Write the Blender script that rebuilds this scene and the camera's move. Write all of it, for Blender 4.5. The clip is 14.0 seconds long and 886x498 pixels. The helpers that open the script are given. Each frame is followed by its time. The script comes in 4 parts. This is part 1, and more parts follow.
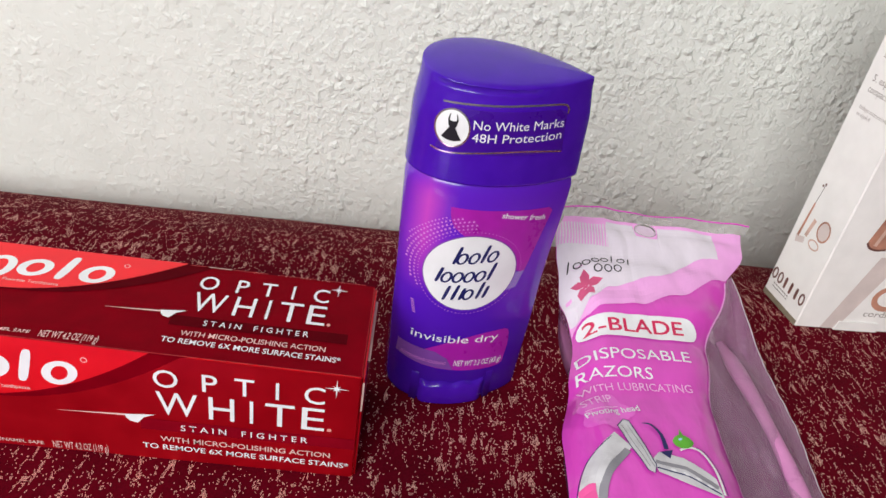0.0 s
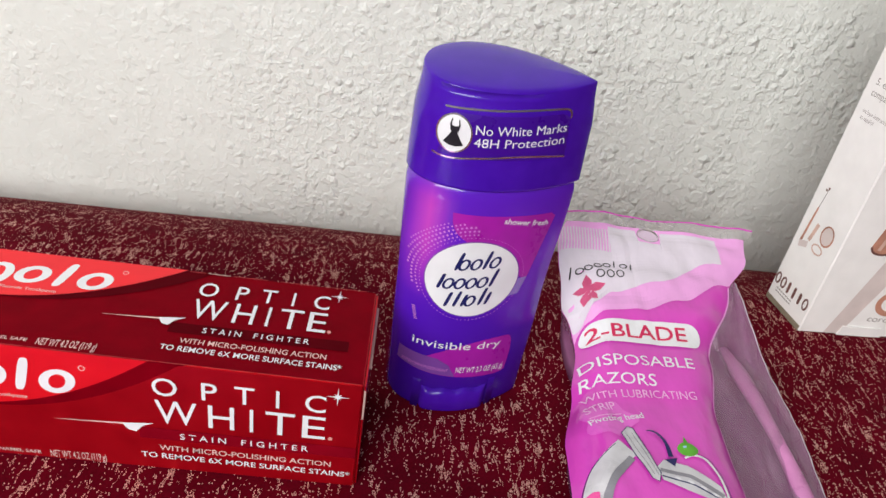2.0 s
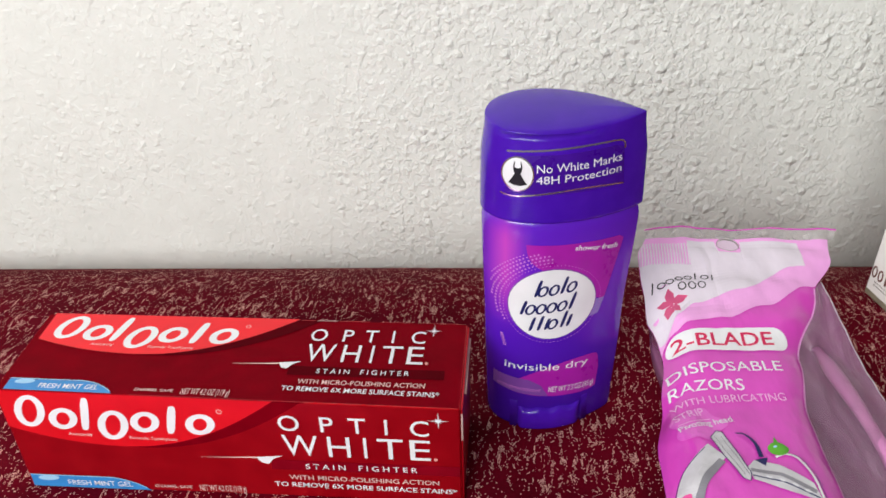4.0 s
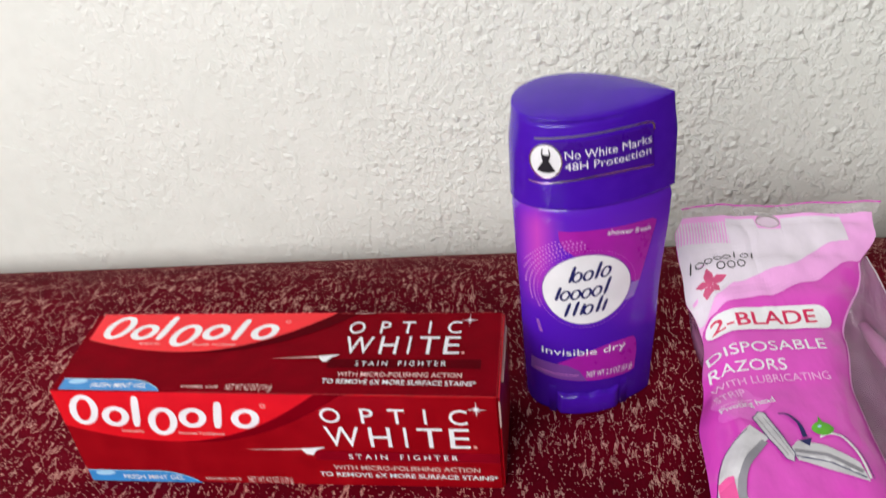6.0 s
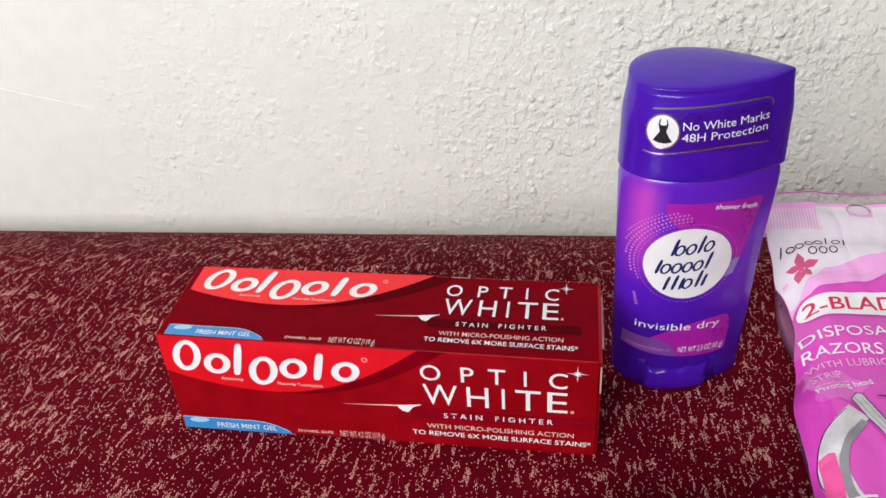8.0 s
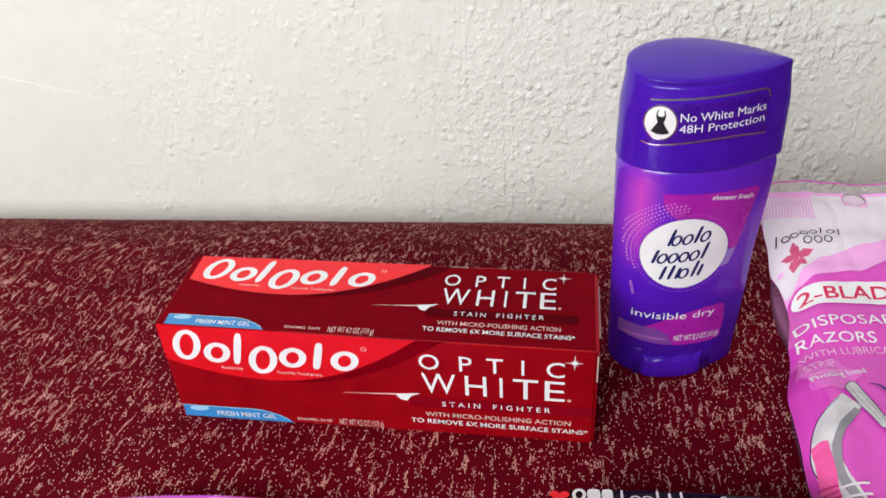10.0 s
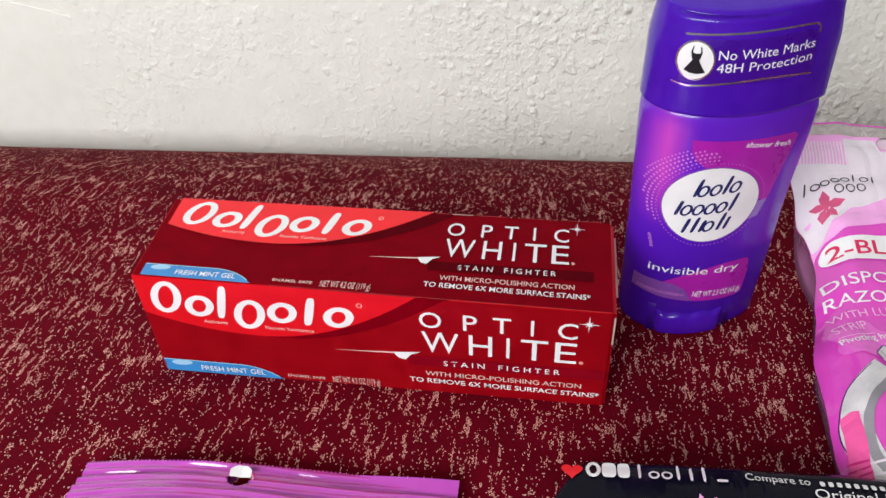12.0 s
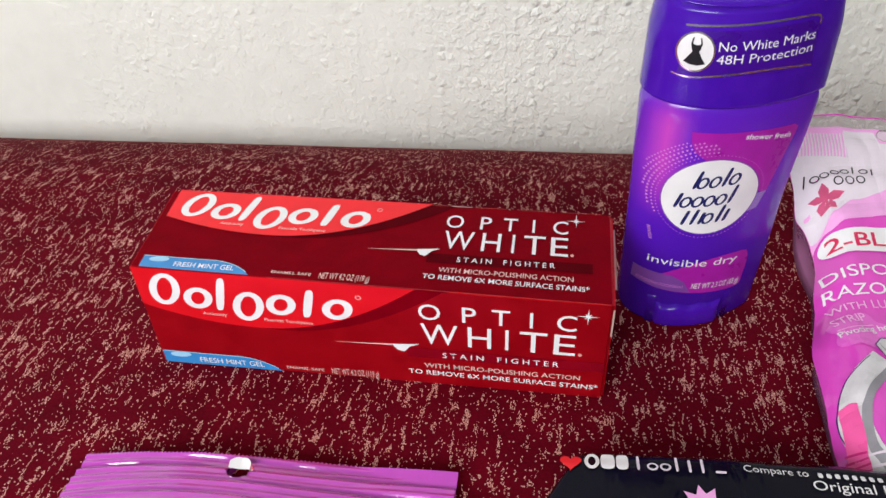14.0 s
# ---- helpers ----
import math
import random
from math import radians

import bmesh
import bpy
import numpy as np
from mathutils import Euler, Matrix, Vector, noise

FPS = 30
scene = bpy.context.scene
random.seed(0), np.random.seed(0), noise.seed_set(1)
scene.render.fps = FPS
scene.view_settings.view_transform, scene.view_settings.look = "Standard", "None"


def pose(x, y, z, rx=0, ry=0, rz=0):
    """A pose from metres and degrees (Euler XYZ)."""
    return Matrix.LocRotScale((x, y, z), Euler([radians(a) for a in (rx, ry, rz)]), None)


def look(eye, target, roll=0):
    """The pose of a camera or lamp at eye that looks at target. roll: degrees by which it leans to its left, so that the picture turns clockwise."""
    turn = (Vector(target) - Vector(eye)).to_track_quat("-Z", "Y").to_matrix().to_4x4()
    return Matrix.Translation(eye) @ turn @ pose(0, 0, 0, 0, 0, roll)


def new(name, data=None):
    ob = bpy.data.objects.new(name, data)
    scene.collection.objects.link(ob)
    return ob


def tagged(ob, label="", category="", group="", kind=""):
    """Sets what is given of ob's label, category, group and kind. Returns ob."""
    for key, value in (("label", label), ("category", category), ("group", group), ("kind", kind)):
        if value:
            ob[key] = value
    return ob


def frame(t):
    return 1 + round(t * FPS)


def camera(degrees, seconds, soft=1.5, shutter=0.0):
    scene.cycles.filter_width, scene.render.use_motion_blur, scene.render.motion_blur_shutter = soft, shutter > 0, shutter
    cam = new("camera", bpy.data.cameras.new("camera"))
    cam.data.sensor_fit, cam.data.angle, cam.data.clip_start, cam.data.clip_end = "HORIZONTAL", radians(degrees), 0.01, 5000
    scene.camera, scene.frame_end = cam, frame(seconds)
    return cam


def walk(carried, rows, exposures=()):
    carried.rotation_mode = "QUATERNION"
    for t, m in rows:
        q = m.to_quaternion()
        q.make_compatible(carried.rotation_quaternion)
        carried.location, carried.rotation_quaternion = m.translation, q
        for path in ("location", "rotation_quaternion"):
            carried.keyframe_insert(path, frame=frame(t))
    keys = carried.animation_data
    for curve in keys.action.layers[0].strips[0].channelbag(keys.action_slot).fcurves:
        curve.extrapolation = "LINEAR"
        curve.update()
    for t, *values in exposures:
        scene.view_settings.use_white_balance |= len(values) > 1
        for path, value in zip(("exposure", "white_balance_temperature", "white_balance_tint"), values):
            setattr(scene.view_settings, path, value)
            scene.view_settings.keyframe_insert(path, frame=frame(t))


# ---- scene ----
cam = camera(60.0, 14.0, shutter=0.5)
PATH = [
    (0, (0.2007, -0.2110, 0.2429), (0.2649, 0.6366, -0.2838), 8.96),
    (0.5, (0.2009, -0.2106, 0.2432), (0.2647, 0.6350, -0.2868), 9.07),
    (1, (0.1999, -0.2077, 0.2422), (0.2651, 0.6367, -0.2896), 9.12),
    (1.5, (0.1995, -0.2077, 0.2421), (0.2648, 0.6374, -0.2885), 9.08),
    (2, (0.1997, -0.2079, 0.2421), (0.2646, 0.6420, -0.2809), 8.89),
    (2.5, (0.2032, -0.2230, 0.2443), (0.2650, 0.6365, -0.2631), 8.48),
    (3, (0.2060, -0.2258, 0.2456), (0.2367, 0.6526, -0.2313), 5.96),
    (3.5, (0.2081, -0.2316, 0.2547), (0.1871, 0.6437, -0.2284), 2.35),
    (3.7, (0.2118, -0.2322, 0.2608), (0.1499, 0.6377, -0.2285), -0.50),
    (5.8, (0.2170, -0.2317, 0.2595), (0.0831, 0.6141, -0.2570), -5.15),
    (6, (0.2193, -0.2317, 0.2642), (0.0756, 0.6140, -0.2498), -6.34),
    (6.2, (0.2132, -0.2430, 0.2779), (0.0582, 0.6005, -0.2363), -6.91),
    (6.3, (0.2078, -0.2523, 0.2720), (0.0358, 0.6003, -0.2213), -7.02),
    (6.5, (0.1808, -0.2551, 0.2631), (0.0039, 0.5887, -0.2436), -5.79),
    (7, (0.1831, -0.2521, 0.2608), (0.0150, 0.5905, -0.2509), -4.42),
    (7.5, (0.1828, -0.2507, 0.2604), (0.0177, 0.5894, -0.2564), -4.22),
    (7.7, (0.1822, -0.2478, 0.2588), (0.0166, 0.5923, -0.2577), -4.14),
    (9.8, (0.1821, -0.2518, 0.2556), (0.0217, 0.5881, -0.2627), -3.80),
    (10, (0.1811, -0.2486, 0.2608), (0.0226, 0.5819, -0.2732), -3.95),
    (10.5, (0.1795, -0.2452, 0.2595), (0.0249, 0.5769, -0.2885), -3.71),
    (11, (0.1771, -0.2399, 0.2589), (0.0264, 0.5737, -0.3027), -3.43),
    (11.3, (0.1740, -0.2279, 0.2516), (0.0216, 0.5799, -0.3179), -3.31),
    (11.5, (0.1708, -0.2197, 0.2535), (0.0251, 0.5698, -0.3427), -3.15),
    (12, (0.1700, -0.2188, 0.2532), (0.0305, 0.5562, -0.3632), -2.89),
    (12.5, (0.1708, -0.2193, 0.2534), (0.0315, 0.5511, -0.3687), -2.94),
    (13, (0.1698, -0.2172, 0.2527), (0.0317, 0.5518, -0.3715), -2.86),
    (13.5, (0.1703, -0.2182, 0.2527), (0.0318, 0.5507, -0.3716), -2.86),
    (14, (0.1698, -0.2185, 0.2530), (0.0327, 0.5502, -0.3717), -2.81),
]
walk(cam, [(t, look(eye, target, roll)) for t, eye, target, roll in PATH])

# ---- light: a window behind the viewer on the left, and the sky beyond it ----
world = bpy.data.worlds.new("world")
scene.world = world
world.use_nodes = True
wn = world.node_tree
sky = wn.nodes.new("ShaderNodeTexSky")
sky.sky_type, sky.sun_disc, sky.sun_elevation, sky.sun_rotation = "NISHITA", False, radians(40), radians(200)
wn.links.new(sky.outputs[0], wn.nodes["Background"].inputs[0])
wn.nodes["Background"].inputs[1].default_value = 0.12
WIN_X, WIN_Z, WIN_Y = (-1.37, 0.16), (0.45, 1.35), -1.4
la = bpy.data.lights.new("window_light", "AREA")
la.shape, la.size, la.size_y, la.energy, la.color = "RECTANGLE", 1.50, 0.88, 46, (1.0, 0.985, 0.95)
lo = new("window_light", la)
lo.matrix_world = look(((WIN_X[0] + WIN_X[1]) / 2, WIN_Y + 0.01, (WIN_Z[0] + WIN_Z[1]) / 2), ((WIN_X[0] + WIN_X[1]) / 2, 0, (WIN_Z[0] + WIN_Z[1]) / 2))
scene.view_settings.exposure = 0.0


# ---- materials ----
class Nodes:
    """A short way to write node trees."""

    def __init__(self, name):
        self.mat = bpy.data.materials.new(name)
        self.mat.use_nodes = True
        self.tree = self.mat.node_tree
        self.bsdf = self.tree.nodes["Principled BSDF"]
        self.out = self.tree.nodes["Material Output"]

    def node(self, kind, props=(), **inputs):
        n = self.tree.nodes.new("ShaderNode" + kind)
        for k, v in dict(props).items():
            setattr(n, k, v)
        for k, v in inputs.items():
            key = int(k[1:]) if k[0] == "i" and k[1:].isdigit() else k.replace("_", " ")
            self.put(n.inputs[key], v)
        return n

    def put(self, socket, v):
        if hasattr(v, "is_linked"):
            self.tree.links.new(v, socket)
        elif hasattr(v, "outputs"):
            self.tree.links.new(v.outputs[0], socket)
        else:
            if isinstance(v, tuple) and len(v) == 3 and socket.type == "RGBA":
                v = (*v, 1)
            socket.default_value = v

    def set(self, **inputs):
        for k, v in inputs.items():
            self.put(self.bsdf.inputs[k.replace("_", " ")], v)
        return self

    def coords(self, scale=(1, 1, 1), rot=(0, 0, 0)):
        c = self.node("TexCoord").outputs["Object"]
        return self.node("Mapping", i0=c, i3=scale, i2=rot).outputs[0]

    def noise(self, vec, scale, detail=3, rough=0.5):
        return self.node("TexNoise", Vector=vec, Scale=scale, Detail=detail, Roughness=rough).outputs[0]

    def ramp(self, fac, *stops):
        n = self.node("ValToRGB", Fac=fac)
        e = n.color_ramp.elements
        while len(e) < len(stops):
            e.new(0.5)
        for el, (p, c) in zip(e, stops):
            el.position, el.color = p, (*c, 1) if isinstance(c, tuple) else (c, c, c, 1)
        return n.outputs[0]

    def math(self, op, a, b=0.0, c=0.0):
        return self.node("Math", {"operation": op}, i0=a, i1=b, i2=c).outputs[0]

    def mix(self, fac, a, b, mode="MIX"):
        return self.node("MixRGB", {"blend_type": mode}, i0=fac, i1=a, i2=b).outputs[0]

    def bump(self, height, distance, strength=1.0, normal=None):
        n = self.node("Bump", Height=height, Distance=distance, Strength=strength)
        if normal is not None:
            self.put(n.inputs["Normal"], normal)
        return n.outputs[0]


def printed(name, colour, rough=0.35, spread=0.06, coat=0.0, metal=0.0, gloss=0.3):
    """Ink or plastic of one colour, with faint unevenness in tone, gloss and surface."""
    m = Nodes(name)
    v = m.coords()
    n = m.noise(v, 90, 4)
    f = m.noise(v, 1400, 2)
    dark = tuple(c * (1 - 1.6 * spread) for c in colour)
    light = tuple(min(1, c * (1 + 1.6 * spread)) for c in colour)
    m.set(Base_Color=m.ramp(n, (0.3, dark), (0.7, light)), Metallic=metal, Specular_IOR_Level=gloss if metal == 0 else 0.5, Coat_Weight=coat, Coat_Roughness=0.12)
    m.set(Roughness=m.ramp(n, (0.3, rough * 0.85), (0.7, min(1, rough * 1.2))), Normal=m.bump(f, 0.00002, 0.5))
    return m.mat


def wall_paint():
    m = Nodes("wall_paint")
    v = m.coords()
    warp = m.mix(0.004, v, m.node("TexNoise", Vector=v, Scale=260, Detail=2).outputs[1], "ADD")
    def specks(scale, keep, top):
        vor = m.node("TexVoronoi", {"feature": "F1"}, Vector=warp, Scale=scale)
        dome = m.ramp(vor.outputs["Distance"], (0.08, 1.0), (0.62, 0.0))
        dome.node.color_ramp.interpolation = "EASE"
        chance = m.ramp(m.node("SeparateXYZ", i0=vor.outputs["Color"]).outputs[0], (keep, 0.0), (1.0, top))
        return m.math("MULTIPLY", dome, chance)
    small = m.noise(v, 330, 3, 0.6)
    h = m.math("ADD", specks(150, 0.45, 1.0), m.math("MULTIPLY", specks(300, 0.4, 1.0), 0.30))
    swell = m.ramp(m.noise(warp, 135, 2, 0.5), (0.42, 0.0), (0.66, 1.0))
    swell.node.color_ramp.interpolation = "EASE"
    h = m.math("ADD", m.math("MULTIPLY", h, 1.25), m.math("MULTIPLY", swell, 0.55))
    h = m.math("ADD", h, m.math("MULTIPLY", small, 0.15))
    # an old patch, trowelled smoother, with a ragged border
    x = m.node("SeparateXYZ", i0=v)
    edge = m.math("ADD", m.math("MULTIPLY_ADD", x.outputs[2], -0.28, x.outputs[0]), m.math("MULTIPLY_ADD", m.noise(v, 16, 3), 0.11, 0.265))
    patch = m.ramp(edge, (0.10, 0.28), (0.13, 0.75))
    h = m.math("MULTIPLY", h, patch)
    # the spray lies thicker in some places, and towards one end of the wall
    h = m.math("MULTIPLY", h, m.ramp(m.math("ADD", x.outputs[0], 0.3), (0.1, 0.75), (0.36, 1.0), (0.58, 2.3)))
    h = m.math("MULTIPLY", h, m.ramp(m.noise(v, 11, 2), (0.36, 0.5), (0.62, 1.25)))
    h = m.math("ADD", h, m.math("MULTIPLY", m.noise(v, 14, 2), 0.9))
    tone = m.noise(v, 5, 4)
    grime = m.noise(v, 60, 4)
    base = m.mix(0.3, m.ramp(tone, (0.3, (0.75, 0.768, 0.73)), (0.7, (0.815, 0.832, 0.795))), m.ramp(grime, (0.3, (0.715, 0.73, 0.69)), (0.6, (0.825, 0.842, 0.805))))
    m.set(Base_Color=base, Roughness=m.ramp(small, (0.3, 0.42), (0.7, 0.6)), Normal=m.bump(h, 0.0013, 0.64))
    return m.mat


def upholstery():
    m = Nodes("burgundy_woven_fabric")
    v = m.coords()
    # weft dots in staggered rows, gathered into streaks that run from the front to the wall
    p = m.node("SeparateXYZ", i0=v)
    row = m.math("MULTIPLY", p.outputs[1], 1340)
    odd = m.math("MULTIPLY", m.math("MODULO", m.math("FLOOR", m.math("ADD", row, 4000)), 2.0), 0.5)
    col = m.math("MULTIPLY_ADD", p.outputs[0], 1850, odd)
    cell = m.node("CombineXYZ", i0=col, i1=row)
    ident = m.node("VectorMath", {"operation": "FLOOR"}, i0=cell).outputs[0]
    frac = m.node("SeparateXYZ", i0=m.node("VectorMath", {"operation": "FRACTION"}, i0=cell).outputs[0])
    rnd = m.node("TexWhiteNoise", Vector=ident).outputs[0]
    dx = m.math("ABSOLUTE", m.math("SUBTRACT", frac.outputs[0], 0.5))
    dy = m.math("ABSOLUTE", m.math("SUBTRACT", frac.outputs[1], 0.5))
    dot = m.math("LESS_THAN", m.math("ADD", m.math("POWER", m.math("MULTIPLY", dx, 2.6), 2.0), m.math("POWER", m.math("MULTIPLY", dy, 2.2), 2.0)), 1.0)
    streak_v = m.node("Mapping", i0=v, i3=(1.0, 0.25, 1.0), i2=(0, 0, radians(-6))).outputs[0]
    streak = m.noise(streak_v, 420, 3, 0.55)
    patchy = m.noise(v, 45, 2)
    level = m.math("ADD", m.math("MULTIPLY", streak, 1.0), m.math("MULTIPLY", patchy, 0.22))
    chance = m.ramp(level, (0.57, 0.028), (0.675, 0.085), (0.75, 0.72))
    fleck = m.math("MULTIPLY", m.math("LESS_THAN", rnd, chance), dot)
    yarn = m.ramp(m.noise(v, 900, 2), (0.3, (0.070, 0.0009, 0.0062)), (0.7, (0.150, 0.0019, 0.0125)))
    yarn = m.mix(0.5, yarn, m.ramp(m.noise(v, 45, 3), (0.3, (0.072, 0.0009, 0.0063)), (0.7, (0.156, 0.0020, 0.0128))))
    tan = m.ramp(rnd, (0.0, (0.94, 0.58, 0.50)), (0.5, (0.88, 0.48, 0.41)))
    m.set(Base_Color=m.mix(fleck, yarn, tan), Roughness=0.9, Specular_IOR_Level=0.03, Sheen_Weight=0.015, Sheen_Roughness=0.35, Sheen_Tint=(0.9, 0.75, 0.75))
    relief = m.math("ADD", m.math("MULTIPLY", m.math("ADD", dx, dy), -0.6), m.math("MULTIPLY", fleck, 0.4))
    m.set(Normal=m.bump(relief, 0.0004, 0.6))
    return m.mat


def moulded_plastic():
    """Violet plastic, deeper towards the foot, with a pinkish highlight painted into one flank's colour."""
    m = Nodes("violet_plastic")
    v = m.coords()
    p = m.node("SeparateXYZ", i0=v)
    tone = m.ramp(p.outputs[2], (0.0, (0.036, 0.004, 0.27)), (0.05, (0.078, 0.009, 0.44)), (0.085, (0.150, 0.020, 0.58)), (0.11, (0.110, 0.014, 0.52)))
    # magenta band stands in for the soft highlight down the upper flank
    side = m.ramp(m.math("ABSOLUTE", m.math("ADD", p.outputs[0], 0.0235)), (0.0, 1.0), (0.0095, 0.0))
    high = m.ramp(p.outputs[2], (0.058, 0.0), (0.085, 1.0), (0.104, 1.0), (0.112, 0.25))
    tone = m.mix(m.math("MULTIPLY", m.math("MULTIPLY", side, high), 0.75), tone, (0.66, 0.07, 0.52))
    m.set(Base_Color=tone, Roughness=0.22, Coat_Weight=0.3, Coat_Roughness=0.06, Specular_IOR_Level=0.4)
    m.set(Normal=m.bump(m.noise(v, 260, 2), 0.00006, 0.5))
    return m.mat


def cap_plastic():
    m = Nodes("deep_violet_cap_plastic")
    v = m.coords()
    n = m.noise(v, 120, 3)
    m.set(Base_Color=m.ramp(n, (0.3, (0.054, 0.0055, 0.37)), (0.7, (0.067, 0.0078, 0.42))), Roughness=m.ramp(n, (0.3, 0.20), (0.7, 0.27)), Coat_Weight=0.18, Coat_Roughness=0.06, Specular_IOR_Level=0.28)
    m.set(Normal=m.bump(m.noise(v, 300, 2), 0.00005, 0.5))
    return m.mat


def film(name, colour, clear, rough=0.16, crease=0.0006, gloss=0.4, coat=0.0):
    """Thin packaging film: partly see-through, glossy, creased."""
    m = Nodes(name)
    v = m.coords()
    c = m.node("Mapping", i0=v, i3=(1.0, 0.45, 1.0), i2=(0, 0, radians(20))).outputs[0]
    n = m.noise(c, 70, 3, 0.6)
    fine = m.noise(c, 260, 2)
    h = m.math("ADD", n, m.math("MULTIPLY", fine, 0.25))
    light = tuple(min(1, k * 1.12) for k in colour)
    m.set(Base_Color=m.ramp(n, (0.35, colour), (0.7, light)), Roughness=rough, Normal=m.bump(h, crease, 0.6), Specular_IOR_Level=gloss, Coat_Weight=coat, Coat_Roughness=0.05)
    if clear > 0:
        t = m.node("BsdfTransparent", Color=(0.98, 0.95, 0.97))
        mixed = m.node("MixShader", i0=m.ramp(n, (0.35, clear * 1.12), (0.7, clear * 0.82)), i1=m.bsdf, i2=t)
        m.tree.links.new(mixed.outputs[0], m.out.inputs[0])
    return m.mat


def plain_room(name, colour):
    m = Nodes(name)
    v = m.coords()
    n = m.noise(v, 8, 4)
    m.set(Base_Color=m.ramp(n, (0.3, tuple(c * 0.92 for c in colour)), (0.7, colour)), Roughness=0.7, Normal=m.bump(m.noise(v, 150, 3), 0.0005))
    return m.mat


WALL = wall_paint()
FABRIC = upholstery()
ROOM = plain_room("room_paint", (0.30, 0.295, 0.28))
FLOOR = plain_room("floor_vinyl", (0.22, 0.19, 0.16))
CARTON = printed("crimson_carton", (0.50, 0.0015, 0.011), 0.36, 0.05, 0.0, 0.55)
SCARLET = printed("scarlet_ink", (0.86, 0.007, 0.018), 0.34, 0.03, 0.0, 0.25)
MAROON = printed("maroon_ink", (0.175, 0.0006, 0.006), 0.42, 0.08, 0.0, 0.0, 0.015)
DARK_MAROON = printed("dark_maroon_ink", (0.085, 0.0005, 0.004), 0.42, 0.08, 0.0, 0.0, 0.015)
WINE = printed("wine_ink", (0.22, 0.0015, 0.010), 0.42, 0.08, 0.0, 0.0, 0.05)
WHITE = printed("white_ink", (0.80, 0.80, 0.84), 0.4, 0.03)
PINKISH = printed("pale_pink_ink", (0.80, 0.52, 0.50), 0.4, 0.05)
ROSE_DOT = printed("rose_ink", (0.75, 0.30, 0.28), 0.4, 0.05)
BLUE = printed("sky_blue_ink", (0.035, 0.24, 0.60), 0.3, 0.06, 0.3)
PALEBLUE = printed("pale_blue_ink", (0.34, 0.58, 0.80), 0.3, 0.08)
WORN_INK = printed("worn_ink", (0.38, 0.025, 0.032), 0.6, 0.2)
BOARD = printed("raw_board", (0.50, 0.36, 0.33), 0.8, 0.12)
VIOLET = moulded_plastic()
CAP = cap_plastic()
LABEL_VIOLET = printed("violet_label_ink", (0.050, 0.004, 0.28), 0.3, 0.05, 0.3)
MAGENTA = printed("magenta_ink", (0.38, 0.014, 0.38), 0.3, 0.06, 0.3)
LAVENDER = printed("lavender_ink", (0.26, 0.19, 0.55), 0.3, 0.05, 0.3)
MAUVE = printed("mauve_ink", (0.20, 0.06, 0.36), 0.3, 0.06, 0.3)
DOTS = printed("pink_dot_ink", (0.58, 0.20, 0.62), 0.35, 0.08)
NAVY = printed("navy_ink", (0.012, 0.014, 0.11), 0.35, 0.05)
BLACK = printed("black_ink", (0.012, 0.011, 0.016), 0.4, 0.05)
CHROME = printed("chrome_foil", (0.82, 0.72, 0.84), 0.16, 0.06, 0.0, 0.92)
FUCHSIA = film("fuchsia_printed_film", (0.66, 0.062, 0.50), 0.0, 0.16, 0.0013, 0.5, 0.3)
SPLASH = film("paler_fuchsia_film", (0.72, 0.12, 0.58), 0.0, 0.16, 0.0013, 0.5, 0.3)
PINK = film("pink_printed_film", (0.83, 0.38, 0.76), 0.0)
LILAC = film("lilac_white_film", (0.72, 0.65, 0.75), 0.0)
HAZE = film("hazy_header_film", (0.80, 0.62, 0.80), 0.25)
CLEAR = film("clear_film", (0.40, 0.24, 0.36), 0.68, 0.08, 0.0070, 1.0, 1.0)
GLASSY = film("glassy_header_film", (0.80, 0.76, 0.78), 0.72, 0.08, 0.0004)
PALE_PINK = printed("pale_orchid_ink", (0.84, 0.46, 0.76), 0.35, 0.05)
BACK_FILM = film("mauve_back_film", (0.40, 0.16, 0.33), 0.25)
HOTPINK = printed("hot_pink_ink", (0.82, 0.10, 0.36), 0.3, 0.05)
CRIMSON = printed("crimson_ink", (0.62, 0.02, 0.10), 0.35, 0.05)
MAGENTA_RED = printed("magenta_red_ink", (0.60, 0.01, 0.20), 0.35, 0.05)
BERRY = printed("berry_ink", (0.62, 0.09, 0.22), 0.35, 0.12)
LEAF = printed("leaf_green_ink", (0.10, 0.38, 0.03), 0.3, 0.2)
SILVER = printed("silver_grey_ink", (0.62, 0.61, 0.65), 0.3, 0.08)
GREY = printed("mid_grey_ink", (0.27, 0.26, 0.30), 0.35, 0.10)
PURPLE_FOIL = film("purple_foil", (0.47, 0.062, 0.47), 0.0, 0.13, 0.0012, 0.5, 1.0)
BLACK_FILM = film("black_film", (0.0035, 0.0033, 0.010), 0.0, 0.12, 0.0014, 0.10)
SATIN_WHITE = printed("satin_white_board", (0.92, 0.90, 0.89), 0.38, 0.02, 0.15)
KRAFT = printed("bare_board_edge", (0.26, 0.22, 0.16), 0.8, 0.15)
BLUSH = printed("blush_ink", (0.72, 0.62, 0.60), 0.4, 0.05)
COPPER = printed("copper_ink", (0.50, 0.24, 0.17), 0.3, 0.18, 0.3)
PALE_COPPER = printed("pale_copper_ink", (0.66, 0.45, 0.38), 0.35, 0.12)
BROWN = printed("brown_ink", (0.16, 0.07, 0.06), 0.4, 0.1)
WARM_GREY = printed("warm_grey_ink", (0.34, 0.30, 0.29), 0.45, 0.06)
RAZOR_PINK = printed("pink_plastic", (0.62, 0.24, 0.50), 0.3, 0.06)


